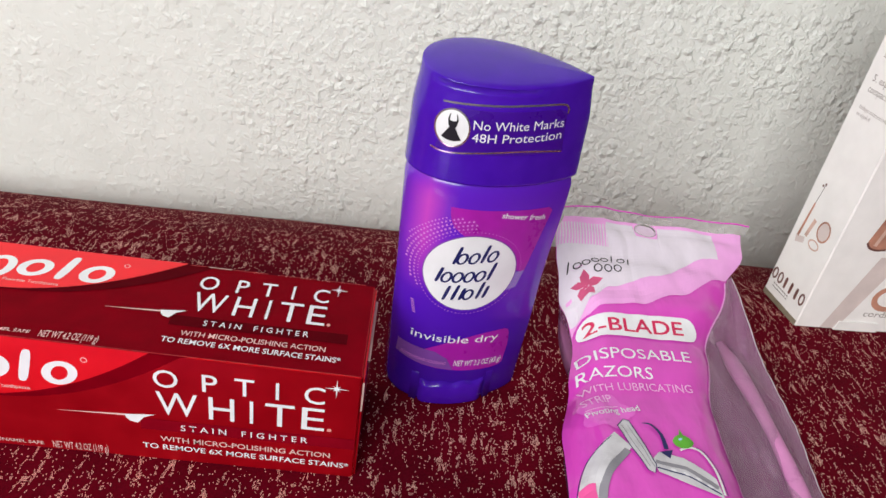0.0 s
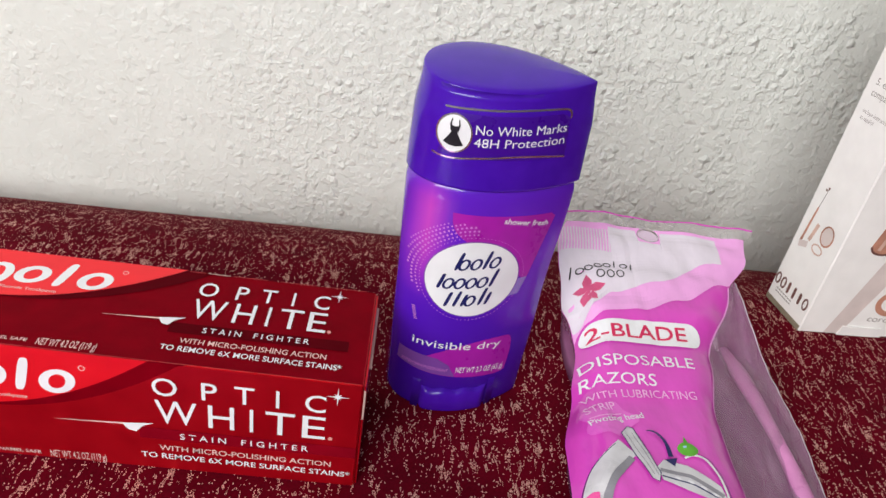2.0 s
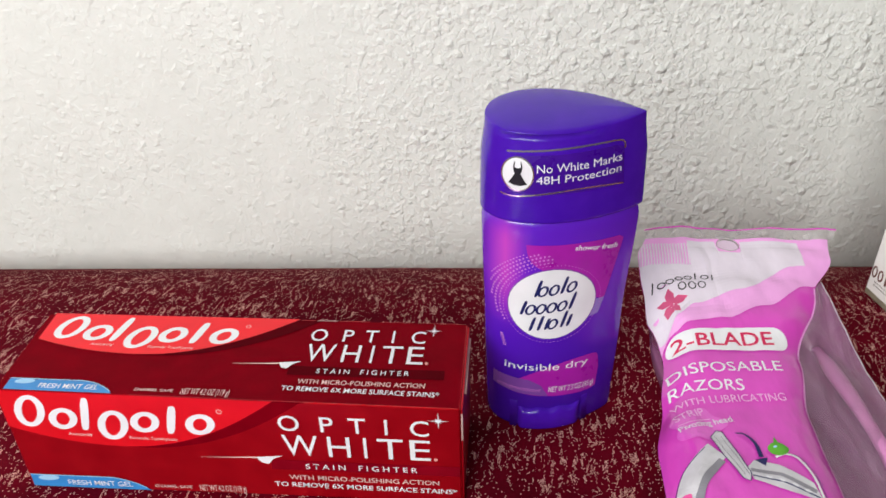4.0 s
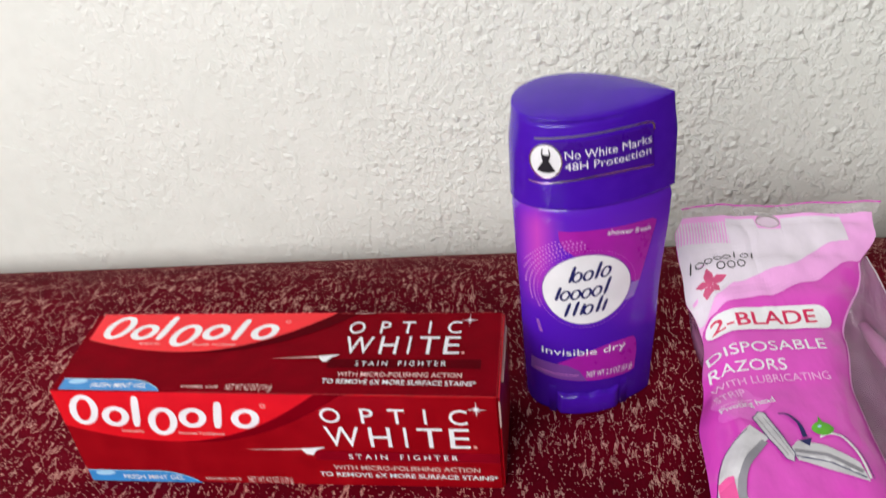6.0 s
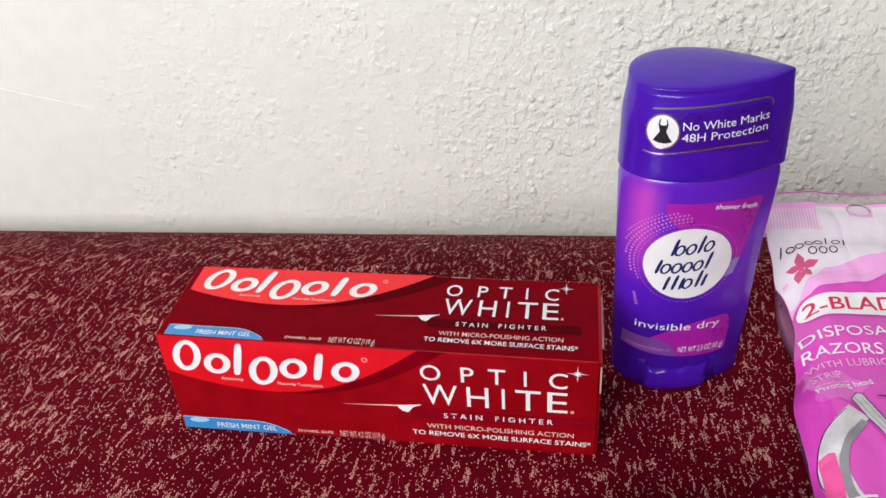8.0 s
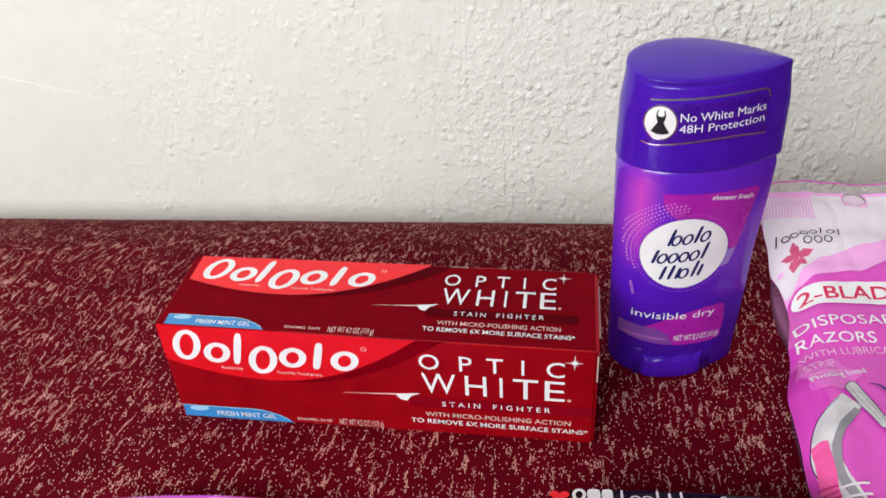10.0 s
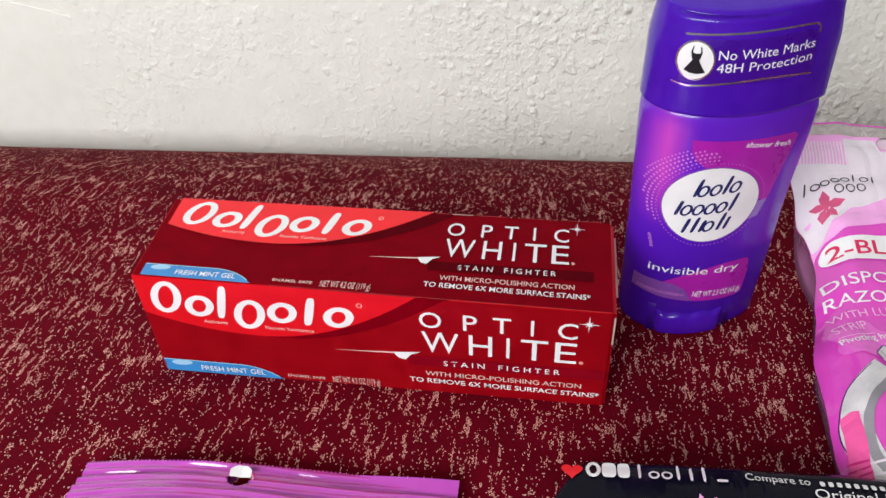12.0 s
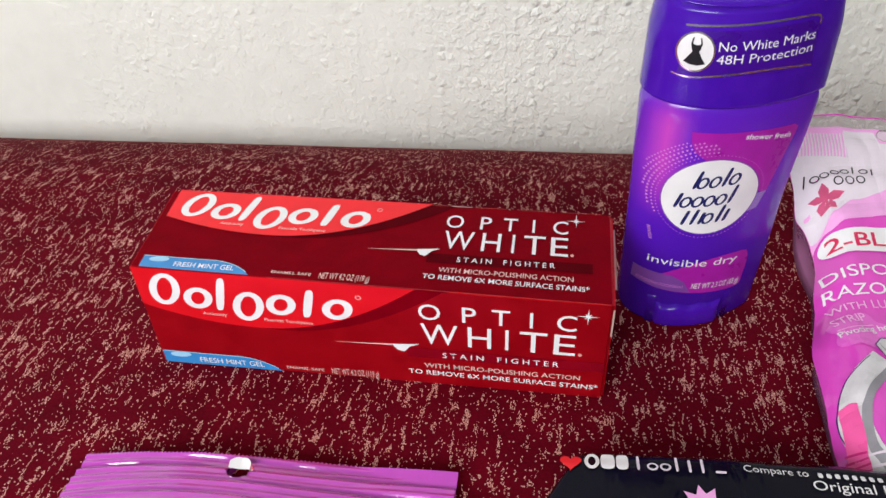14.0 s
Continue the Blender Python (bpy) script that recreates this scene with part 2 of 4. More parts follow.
# ---- building helpers ----
def thing(name, at, label, category, turn=0.0, group=""):
    ob = new(name)
    ob.empty_display_size = 0.02
    ob.matrix_basis = pose(*at, 0, 0, turn)
    return tagged(ob, label, category, group)


def part(name, bm, material, parent=None, label="", smooth=False, world_space=True):
    """Links a bmesh as one mesh object under a thing or a part. Coordinates in the world unless told otherwise."""
    root = parent
    while root is not None and root.parent is not None:
        root = root.parent
    if root is not None and world_space:
        bm.transform(root.matrix_basis.inverted())
    me = bpy.data.meshes.new(name)
    bm.to_mesh(me)
    bm.free()
    me.materials.append(material)
    if smooth:
        me.polygons.foreach_set("use_smooth", [True] * len(me.polygons))
    ob = new(name, me)
    ob.parent = parent
    return tagged(ob, label)


def ip(v, knots):
    """Smooth interpolation through knots (place, value)."""
    if v <= knots[0][0]:
        return knots[0][1]
    for (a, p), (b, q) in zip(knots, knots[1:]):
        if v <= b:
            t = (v - a) / (b - a)
            return p + (q - p) * t * t * (3 - 2 * t)
    return knots[-1][1]


def grid(fn, us, vs, close_u=False):
    """A sheet of quads through fn(u, v)."""
    bm = bmesh.new()
    rows = [[bm.verts.new(fn(u, v)) for u in us] for v in vs]
    for r, s in zip(rows, rows[1:]):
        n = len(us)
        for i in range(n if close_u else n - 1):
            j = (i + 1) % n
            bm.faces.new((r[i], r[j], s[j], s[i]))
    return bm


def span(a, b, n):
    return [a + (b - a) * i / n for i in range(n + 1)]


def poly(points):
    """A flat outline in the plane of a print."""
    bm = bmesh.new()
    bm.faces.new([bm.verts.new((x, y, 0)) for x, y in points])
    bmesh.ops.triangulate(bm, faces=bm.faces[:])
    return bm


def band(x0, x1, low, high, n=24, m=3):
    """The flat region between two curves low(x) and high(x)."""
    return grid(lambda x, k: (x, low(x) + (high(x) - low(x)) * k, 0), span(x0, x1, n), span(0, 1, m))


def ellipse(cx, cy, rx, ry, n=48, turn=0.0):
    c, s = math.cos(radians(turn)), math.sin(radians(turn))
    pts = [(rx * math.cos(k), ry * math.sin(k)) for k in span(0, 2 * math.pi, n)[:-1]]
    return poly([(cx + c * x - s * y, cy + s * x + c * y) for x, y in pts])


def ring(cx, cy, rx, ry, thick, shear=0.0, n=32, thick_y=None):
    ty = thick if thick_y is None else thick_y
    def at(k, q):
        x, y = (rx - thick * q) * math.cos(k), (ry - ty * q) * math.sin(k)
        return (cx + x + shear * y, cy + y, 0)
    return grid(at, span(0, 2 * math.pi, n)[:-1], (0, 1), True)


def bar(x0, y0, x1, y1, shear=0.0):
    """An upright block, slanted by shear about its foot."""
    h = shear * (y1 - y0)
    return poly([(x0, y0), (x1, y0), (x1 + h, y1), (x0 + h, y1)])


def block(x0, y0, x1, y1, shear=0.0, n=20):
    """A solid rounded block, slanted by shear about its foot."""
    cx, cy, rx, ry = (x0 + x1) / 2, (y0 + y1) / 2, (x1 - x0) / 2, (y1 - y0) / 2
    pts = []
    for k in span(0, 2 * math.pi, n)[:-1]:
        c, q = math.cos(k), math.sin(k)
        x, y = rx * math.copysign(abs(c) ** 0.55, c), ry * math.copysign(abs(q) ** 0.55, q)
        pts.append((cx + x + shear * (cy + y - y0), cy + y))
    return poly(pts)


def ribbon(points, width, taper=None):
    """A stroke along a polyline, of one width or tapering from width to taper."""
    pts = [Vector((x, y)) for x, y in points]
    bm = bmesh.new()
    rows = []
    for i, p in enumerate(pts):
        d = (pts[min(i + 1, len(pts) - 1)] - pts[max(i - 1, 0)]).normalized()
        w = width if taper is None else width + (taper - width) * i / (len(pts) - 1)
        n = Vector((-d.y, d.x)) * w / 2
        rows.append((bm.verts.new((*(p + n), 0)), bm.verts.new((*(p - n), 0))))
    for (a, b), (c, d) in zip(rows, rows[1:]):
        bm.faces.new((a, b, d, c))
    return bm


def curve_points(points, n=8):
    """A smooth line through points."""
    p = [points[0], *points, points[-1]]
    out = []
    for i in range(1, len(p) - 2):
        for k in range(n):
            t = k / n
            out.append(tuple(0.5 * (2 * b + (c - a) * t + (2 * a - 5 * b + 4 * c - d) * t * t + (3 * b - a - 3 * c + d) * t ** 3)
                             for a, b, c, d in zip(p[i - 1], p[i], p[i + 1], p[i + 2])))
    return out + [points[-1]]


def join(*bms):
    out = bmesh.new()
    for b in bms:
        me = bpy.data.meshes.new("piece")
        b.to_mesh(me)
        b.free()
        out.from_mesh(me)
        bpy.data.meshes.remove(me)
    return out


def words(text, start, end, height, bold=0.0, slant=0.0):
    """Lettering from start to end along its foot, with capitals of the given height."""
    cu = bpy.data.curves.new("words", "FONT")
    cu.body, cu.offset, cu.resolution_u = text, bold, 3
    ob = new("words", cu)
    bpy.context.view_layer.update()
    me = ob.to_mesh()
    bm = bmesh.new()
    bm.from_mesh(me)
    ob.to_mesh_clear()
    bpy.data.objects.remove(ob)
    bpy.data.curves.remove(cu)
    xs = [v.co.x for v in bm.verts]
    a, b = min(xs), max(xs)
    s, e = Vector(start), Vector(end)
    d = (e - s) / (b - a)
    n = Vector((-d.y, d.x)).normalized() * height / 0.69
    for v in bm.verts:
        x, y = v.co.x - a, v.co.y
        v.co = (*(s + d * (x + slant * y) + n * y), 0)
    bmesh.ops.remove_doubles(bm, verts=bm.verts[:], dist=1e-7)
    return bm


def laid(bm, surface, lift, longest=0.0):
    """Lays a flat print onto surface(x, y, lift), cut fine enough to follow its curve."""
    for _ in range(5 if longest else 0):
        long = [e for e in bm.edges if e.calc_length() > longest]
        if not long:
            break
        bmesh.ops.subdivide_edges(bm, edges=long, cuts=1)
        bmesh.ops.triangulate(bm, faces=[f for f in bm.faces if len(f.verts) > 4])
    for v in bm.verts:
        v.co = surface(v.co.x, v.co.y, lift)
    bm.normal_update()
    return bm


def box_mesh(lo_c, hi_c, bevel=0.0):
    bm = bmesh.new()
    bmesh.ops.create_cube(bm, size=1)
    for v in bm.verts:
        v.co = [l + (h - l) * (c + 0.5) for c, l, h in zip(v.co, lo_c, hi_c)]
    if bevel:
        bmesh.ops.bevel(bm, geom=bm.edges[:], offset=bevel, segments=2, affect="EDGES", profile=0.6)
    return bm


def hexahedron(low, high, bevel=0.0):
    bm = bmesh.new()
    a = [bm.verts.new(p) for p in low]
    b = [bm.verts.new(p) for p in high]
    bm.faces.new(a[::-1])
    bm.faces.new(b)
    for i in range(4):
        j = (i + 1) % 4
        bm.faces.new((a[i], a[j], b[j], b[i]))
    if bevel:
        bmesh.ops.bevel(bm, geom=bm.edges[:], offset=bevel, segments=2, affect="EDGES")
    bmesh.ops.recalc_face_normals(bm, faces=bm.faces[:])
    return bm


# ---- the room ----
def wall_y(x):
    return 0.29 + 0.035 * x


def build_room():
    z0, z1 = -0.45, 1.95
    def slab(name, lo_c, hi_c, material, label, category="wall"):
        tagged(part(name, box_mesh(lo_c, hi_c), material, None), label, category, kind="structure")
    back = hexahedron([(-1.9, wall_y(-1.9), z0), (2.1, wall_y(2.1), z0), (2.1, wall_y(2.1) + 0.12, z0), (-1.9, wall_y(-1.9) + 0.12, z0)],
                      [(-1.9, wall_y(-1.9), z1), (2.1, wall_y(2.1), z1), (2.1, wall_y(2.1) + 0.12, z1), (-1.9, wall_y(-1.9) + 0.12, z1)])
    tagged(part("wall_north", back, WALL, None), "off-white painted wall with rough knockdown plaster texture", "wall", kind="structure")
    slab("floor", (-2.0, -1.7, z0 - 0.05), (2.2, 0.5, z0), FLOOR, "plain brown vinyl floor", "floor")
    slab("ceiling", (-2.0, -1.7, z1), (2.2, 0.5, z1 + 0.1), ROOM, "plain white ceiling", "ceiling")
    slab("wall_west", (-2.0, -1.6, z0), (-1.9, wall_y(-1.9) + 0.06, z1), ROOM, "plain off-white side wall")
    slab("wall_east", (2.1, -1.6, z0), (2.2, wall_y(2.1) + 0.06, z1), ROOM, "plain off-white side wall")
    y0, y1 = WIN_Y - 0.1, WIN_Y
    slab("wall_south_1", (-2.0, y0, z0), (2.2, y1, WIN_Z[0]), ROOM, "plain off-white wall under the window")
    slab("wall_south_2", (-2.0, y0, WIN_Z[1]), (2.2, y1, z1), ROOM, "plain off-white wall over the window")
    slab("wall_south_3", (-2.0, y0, WIN_Z[0]), (WIN_X[0], y1, WIN_Z[1]), ROOM, "plain off-white wall beside the window")
    slab("wall_south_4", (WIN_X[1], y0, WIN_Z[0]), (2.2, y1, WIN_Z[1]), ROOM, "plain off-white wall beside the window")


build_room()


def build_ridge():
    """A thin old crack, filled and painted over."""
    pts = curve_points([(-0.300, 0.082), (-0.272, 0.071), (-0.228, 0.060), (-0.207, 0.055), (-0.188, 0.050)], 6)
    def at(k, q):
        x, z = pts[k]
        w = 0.0007 * math.sin(math.pi * (k + 0.5) / len(pts)) + 0.0001
        return (x, wall_y(x) - (0.0, 0.0006, 0.0)[q] - 0.0001, z + (-1, 0, 1)[q] * w + 0.0006 * noise.noise((x * 120, 0, 0)))
    tagged(part("trim", grid(at, range(len(pts)), range(3)), WALL, None, smooth=True), "painted-over crack in the plaster", "crack", kind="structure")


build_ridge()


# ---- the upholstered bench ----
def bench_z(x, y):
    """Height of the seat: flat, rolling down towards the wall, with slight unevenness."""
    back = wall_y(x) - y
    z = -0.064 * (max(0.0, 0.17 - back) / 0.17) ** 2
    front = max(0.0, -0.36 - y)
    return z - 2.5 * front ** 2


def build_bench():
    bench = thing("bench", (0.1, 0, -0.45), "bench upholstered in burgundy fabric with tan flecks", "bench")
    xs, ks = span(-1.2, 1.5, 90), span(0, 1, 60)
    def at(x, k):
        y = -0.5 + k * (wall_y(x) - 0.0005 + 0.5)
        return (x, y, bench_z(x, y) + 0.0004 * noise.noise((x * 14, y * 14, 1.0)))
    part("seat_cover", grid(at, xs, ks), FABRIC, bench, smooth=True)
    part("seat_base", box_mesh((-1.19, -0.49, -0.45), (1.49, 0.19, -0.08)), FABRIC, bench)
    return bench


build_bench()


# ---- the toothpaste carton ----
BOX_L = 0.195
FBL, FBR, FTL, FTR = Vector((0, 0, 0)), Vector((BOX_L, 0, 0)), Vector((0, 0, 0.056)), Vector((BOX_L, 0, 0.053))
BTL, BTR, BBL, BBR = Vector((0, 0.048, 0.061)), Vector((BOX_L, 0.056, 0.0545)), Vector((0, 0.049, 0)), Vector((BOX_L, 0.056, 0))


def front_face(x, y, lift):
    u, v = x / BOX_L, y / 0.055
    p = FBL.lerp(FBR, u).lerp(FTL.lerp(FTR, u), v)
    return p + Vector((0, -lift, 0))


def top_face(x, y, lift):
    u, v = (0.003 + 0.97 * x) / BOX_L, y / 0.055
    p = FTL.lerp(FTR, u).lerp(BTL.lerp(BTR, u), v)
    return p + Vector((0, -0.08, 1)).normalized() * lift


def build_carton_art(box, face, squeeze=False):
    def ink(name, bm, material, layer, label="", longest=0.012):
        # the upper panel carries the same print set narrower
        if squeeze and min(v.co.x for v in bm.verts) > 0.078 and name not in ("mark_ring", "mark_block", "mark_dot") and max(v.co.y for v in bm.verts) > 0.0056:
            for v in bm.verts:
                v.co.x = (0.126 + (v.co.x - 0.120) * 0.8226 - 0.003) / 0.97
        elif squeeze and max(v.co.y for v in bm.verts) < 0.011 and max(v.co.x for v in bm.verts) < 0.06:
            for v in bm.verts:
                v.co.x *= 0.88
        return part(name, laid(bm, face, 0.00012 * layer + 0.00012, longest), material, box, label)
    top_edge = 0.0552
    def sweep(x, mid=0.05, right=6.1):
        return 0.0265 + (3.6 if x < mid else right) * (x - mid) ** 2
    def clipped(f):
        return lambda x: min(top_edge, f(x))
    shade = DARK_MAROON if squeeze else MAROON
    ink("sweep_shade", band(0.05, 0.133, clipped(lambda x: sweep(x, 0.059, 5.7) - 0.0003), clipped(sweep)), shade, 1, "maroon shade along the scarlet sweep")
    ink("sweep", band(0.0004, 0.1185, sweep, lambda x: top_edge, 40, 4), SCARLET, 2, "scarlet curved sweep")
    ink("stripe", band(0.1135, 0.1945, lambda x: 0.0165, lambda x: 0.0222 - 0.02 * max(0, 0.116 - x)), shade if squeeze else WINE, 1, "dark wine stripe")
    # the maker's mark, as plain rings and slanted blocks
    for cx, cz, rx, rz in ((0.0110, 0.0445, 0.0068, 0.0087), (0.0248, 0.0410, 0.0064, 0.0059), (0.0462, 0.0385, 0.0068, 0.0082), (0.0606, 0.0409, 0.0064, 0.0058), (0.0845, 0.0409, 0.0064, 0.0058)):
        ink("mark_ring", ring(cx + 0.0016, cz, rx, rz, 0.0034, 0.22, 36, 0.0024), WHITE, 3, "white ring of the maker's mark", 0)
    for x0, z0, x1, z1 in ((0.0330, 0.0350, 0.0366, 0.0530), (0.0705, 0.0350, 0.0742, 0.0505)):
        ink("mark_block", block(x0, z0, x1, z1, 0.22), WHITE, 3, "white bar of the maker's mark", 0)
    ink("mark_dot", ring(0.0955, 0.0485, 0.0012, 0.0012, 0.0003), PINKISH, 3, "", 0)
    ink("lettering", words("Anticavity", (0.0265, 0.0318), (0.0372, 0.0318), 0.0017, 0.006), PINKISH, 3, "small pale lettering", 0)
    ink("lettering", words("Fluoride Toothpaste", (0.0535, 0.0310), (0.0745, 0.0310), 0.0017, 0.006), PINKISH, 3, "small pale lettering", 0)
    for ch, x0, x1 in (("O", 0.1195, 0.1285), ("P", 0.1372, 0.1428), ("T", 0.1490, 0.1562), ("I", 0.1640, 0.1652), ("C", 0.1745, 0.1822)):
        ink("lettering", words(ch, (x0, 0.0395), (x1, 0.0395), 0.0085, 0.004), WHITE, 3, "white capital letter", 0)
    for ch, x0, x1 in (("W", 0.1200, 0.1352), ("H", 0.1393, 0.1488), ("I", 0.1545, 0.1558), ("T", 0.1603, 0.1711), ("E", 0.1739, 0.1825)):
        ink("lettering", words(ch, (x0, 0.0255), (x1, 0.0255), 0.0118), WHITE, 3, "large white capital letter", 0)
    ink("dot", ellipse(0.1845, 0.0263, 0.0009, 0.0009, 16), ROSE_DOT, 3, "", 0)
    ink("lettering", words("S T A I N    F I G H T E R", (0.1285, 0.0177), (0.1765, 0.0180), 0.0029, 0.004), WHITE, 3, "spaced white capitals", 0)
    ink("lettering", words("WITH MICRO-POLISHING ACTION", (0.1205, 0.0110), (0.1855, 0.0108), 0.0027, 0.006), PINKISH, 3, "pale capitals", 0)
    ink("lettering", words("TO REMOVE 6X MORE SURFACE STAINS*", (0.1135, 0.0066), (0.1930, 0.0058), 0.0027, 0.010), WHITE, 3, "bold white capitals", 0)
    tail = ribbon([(0.0830, 0.0223), (0.0960, 0.0228), (0.1090, 0.0234)], 0.00008, 0.0009)
    ink("comet_tail", tail, PINKISH, 3, "fine pale streak", 0)
    ink("comet", poly([(0.1078, 0.0238), (0.1192, 0.0250), (0.1150, 0.0230), (0.1125, 0.0198), (0.1098, 0.0205), (0.1083, 0.0222)]), WHITE, 4, "white comet-like head", 0)
    star = bmesh.new()
    hub = star.verts.new((0.1862, 0.0485, 0))
    tips = []
    for k in range(16):
        reach = 0.0008 if k % 2 else (0.0046 if k % 4 == 0 else 0.0020)
        tips.append(star.verts.new((0.1862 + reach * math.cos(k * math.pi / 8), 0.0485 + reach * math.sin(k * math.pi / 8), 0)))
    for a, b in zip(tips, tips[1:] + tips[:1]):
        star.faces.new((hub, a, b))
    ink("sparkle", star, WHITE, 4, "white sparkle", 0)
    ink("flavour_tab", band(0.0012, 0.0560, lambda x: 0.0004, lambda x: 0.0068 * (1 - max(0, (x - 0.036) / 0.0201) ** 2.2) + 0.0004), BLUE, 2, "sky blue tab with a pale rim")
    ink("tab_rim", band(0.0012, 0.0545, lambda x: 0.0068 * (1 - max(0, (x - 0.036) / 0.0201) ** 2.2) + 0.0004, lambda x: 0.0068 * (1 - max(0, (x - 0.036) / 0.0201) ** 2.2) + 0.0009, 30, 1), PALEBLUE, 3)
    ink("gel_drop", ellipse(0.0095, 0.0058, 0.0050, 0.0016, 24, 4), PALEBLUE, 3, "pale blue gel drop")
    ink("lettering", words("FRESH MINT GEL", (0.0180, 0.0020), (0.0480, 0.0022), 0.0029, 0.006), WHITE, 3, "pale capitals on the tab", 0)
    ink("lettering", words("ENAMEL SAFE", (0.0585, 0.0026), (0.0755, 0.0026), 0.0016, 0.008), PINKISH, 3, "tiny pale capitals", 0)
    ink("lettering", words("NET WT 4.2 OZ (119 g)", (0.0790, 0.0016), (0.1000, 0.0018), 0.0036, 0.004), PINKISH, 3, "narrow pale lettering", 0)


def build_carton():
    box = thing("toothpaste_carton", (BOX_L / 2, 0.026, 0), "red toothpaste carton with white lettering, lying on the bench", "carton")
    body = hexahedron([FBL, FBR, BBR, BBL], [FTL, FTR, BTR, BTL], 0.0005)
    part("carton_body", body, CARTON, box)
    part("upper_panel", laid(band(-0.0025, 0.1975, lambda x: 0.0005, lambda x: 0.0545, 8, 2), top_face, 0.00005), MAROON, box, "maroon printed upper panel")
    build_carton_art(box, front_face)
    build_carton_art(box, top_face, True)
    # end flap with raw board edges
    flap = hexahedron([(BOX_L + 0.0002, 0.001, 0.001), (BOX_L + 0.0009, 0.001, 0.001), (BOX_L + 0.0009, 0.054, 0.001), (BOX_L + 0.0002, 0.054, 0.001)],
                      [(BOX_L + 0.0002, 0.001, 0.052), (BOX_L + 0.0010, 0.001, 0.052), (BOX_L + 0.0010, 0.055, 0.0535), (BOX_L + 0.0002, 0.055, 0.0535)])
    end = part("end_flap", flap, CARTON, box)
    rim = join(box_mesh((BOX_L + 0.0004, 0.012, 0.0505), (BOX_L + 0.0020, 0.050, 0.0510)), box_mesh((BOX_L + 0.0004, 0.0005, 0.036), (BOX_L + 0.0011, 0.0008, 0.050)))
    part("board_edge", rim, BOARD, end, "worn raw board edge")
    # pale board showing along the far fold and the end of the upper panel
    rng = random.Random(11)
    u = 0.02
    while u < 0.97:
        w = rng.uniform(0.03, 0.12)
        p, q = BTL.lerp(BTR, u), BTL.lerp(BTR, min(0.985, u + w))
        bm = bmesh.new()
        bm.faces.new([bm.verts.new(c) for c in (p + Vector((0, -0.0007, 0.0003)), q + Vector((0, -0.0007, 0.0003)), q + Vector((0, -0.0003, 0.0003)), p + Vector((0, -0.0003, 0.0003)))])
        part("worn_fold", bm, PINKISH if rng.random() < 0.4 else WORN_INK, box)
        u += w + rng.uniform(0.004, 0.03)
    # worn line where the fold has lost ink
    rng = random.Random(4)
    u = 0.30
    while u < 0.985:
        w = rng.uniform(0.01, 0.05)
        p, q = FTL.lerp(FTR, u), FTL.lerp(FTR, min(0.995, u + w))
        t = rng.uniform(0.00008, 0.00016)
        bm = bmesh.new()
        bm.faces.new([bm.verts.new(c) for c in (p + Vector((0, 0.00005, 0.00012)), q + Vector((0, 0.00005, 0.00012)), q + Vector((0, 0.00005 + t, 0.00024)), p + Vector((0, 0.00005 + t, 0.00024)))])
        part("worn_fold", bm, WORN_INK, box)
        u += w + rng.uniform(0.001, 0.008)
    return box


build_carton()


# ---- the deodorant stick ----
def stick_ab(z):
    if z > 0.1115:
        return ip(z, ((0.1115, 0.0346), (0.135, 0.0343), (0.152, 0.0325))), ip(z, ((0.1115, 0.0205), (0.135, 0.0205), (0.152, 0.0185)))
    return ip(z, ((0, 0.0322), (0.05, 0.0328), (0.1115, 0.0341))), ip(z, ((0, 0.0178), (0.05, 0.0178), (0.1115, 0.0192)))


def teardrop(u):
    """Half thickness of the section along its length: round at one end, pointed at the other; 1 at most."""
    u = min(1.0, max(0.0, u))
    return math.sqrt(u) * (1 - u) ** 0.9 / 0.4015


def stick_taper(z):
    """How far the pointed edge draws in below the cap."""
    return ip(z, ((0, 0.885), (0.055, 0.925), (0.110, 0.985), (0.1115, 1.0)))


def stick_front(x, z):
    a, b = stick_ab(z)
    if x > 0:
        x /= stick_taper(z)
    return -b * teardrop((x / a + 1) / 2)


def stick_loop(z, grow=0.0, scale=1.0, n=96):
    a, b = stick_ab(z)
    a, b = (a + grow) * scale, (b + grow) * scale
    out = []
    for i in range(n):
        k = 2 * math.pi * i / n
        x = a * math.cos(k) * (stick_taper(z) if math.cos(k) > 0 else 1.0)
        y = b * teardrop((math.cos(k) + 1) / 2) * (1.05 if math.sin(k) >= 0 else -1)
        out.append((x, y))
    return out


def stick_shell(levels):
    """A closed shell through loops (z of the section, height, growth, scale)."""
    bm = bmesh.new()
    rows = []
    for zs, h, grow, sc in levels:
        rows.append([bm.verts.new((x, y, h + (0.16 * y * min(1.0, (h - 0.1505) / 0.002) if h > 0.1505 else 0))) for x, y in stick_loop(zs, grow, sc)])
    for r, s in zip(rows, rows[1:]):
        for i in range(len(r)):
            j = (i + 1) % len(r)
            bm.faces.new((r[i], r[j], s[j], s[i]))
    bm.faces.new(rows[0][::-1])
    bm.faces.new(rows[-1])
    return bm


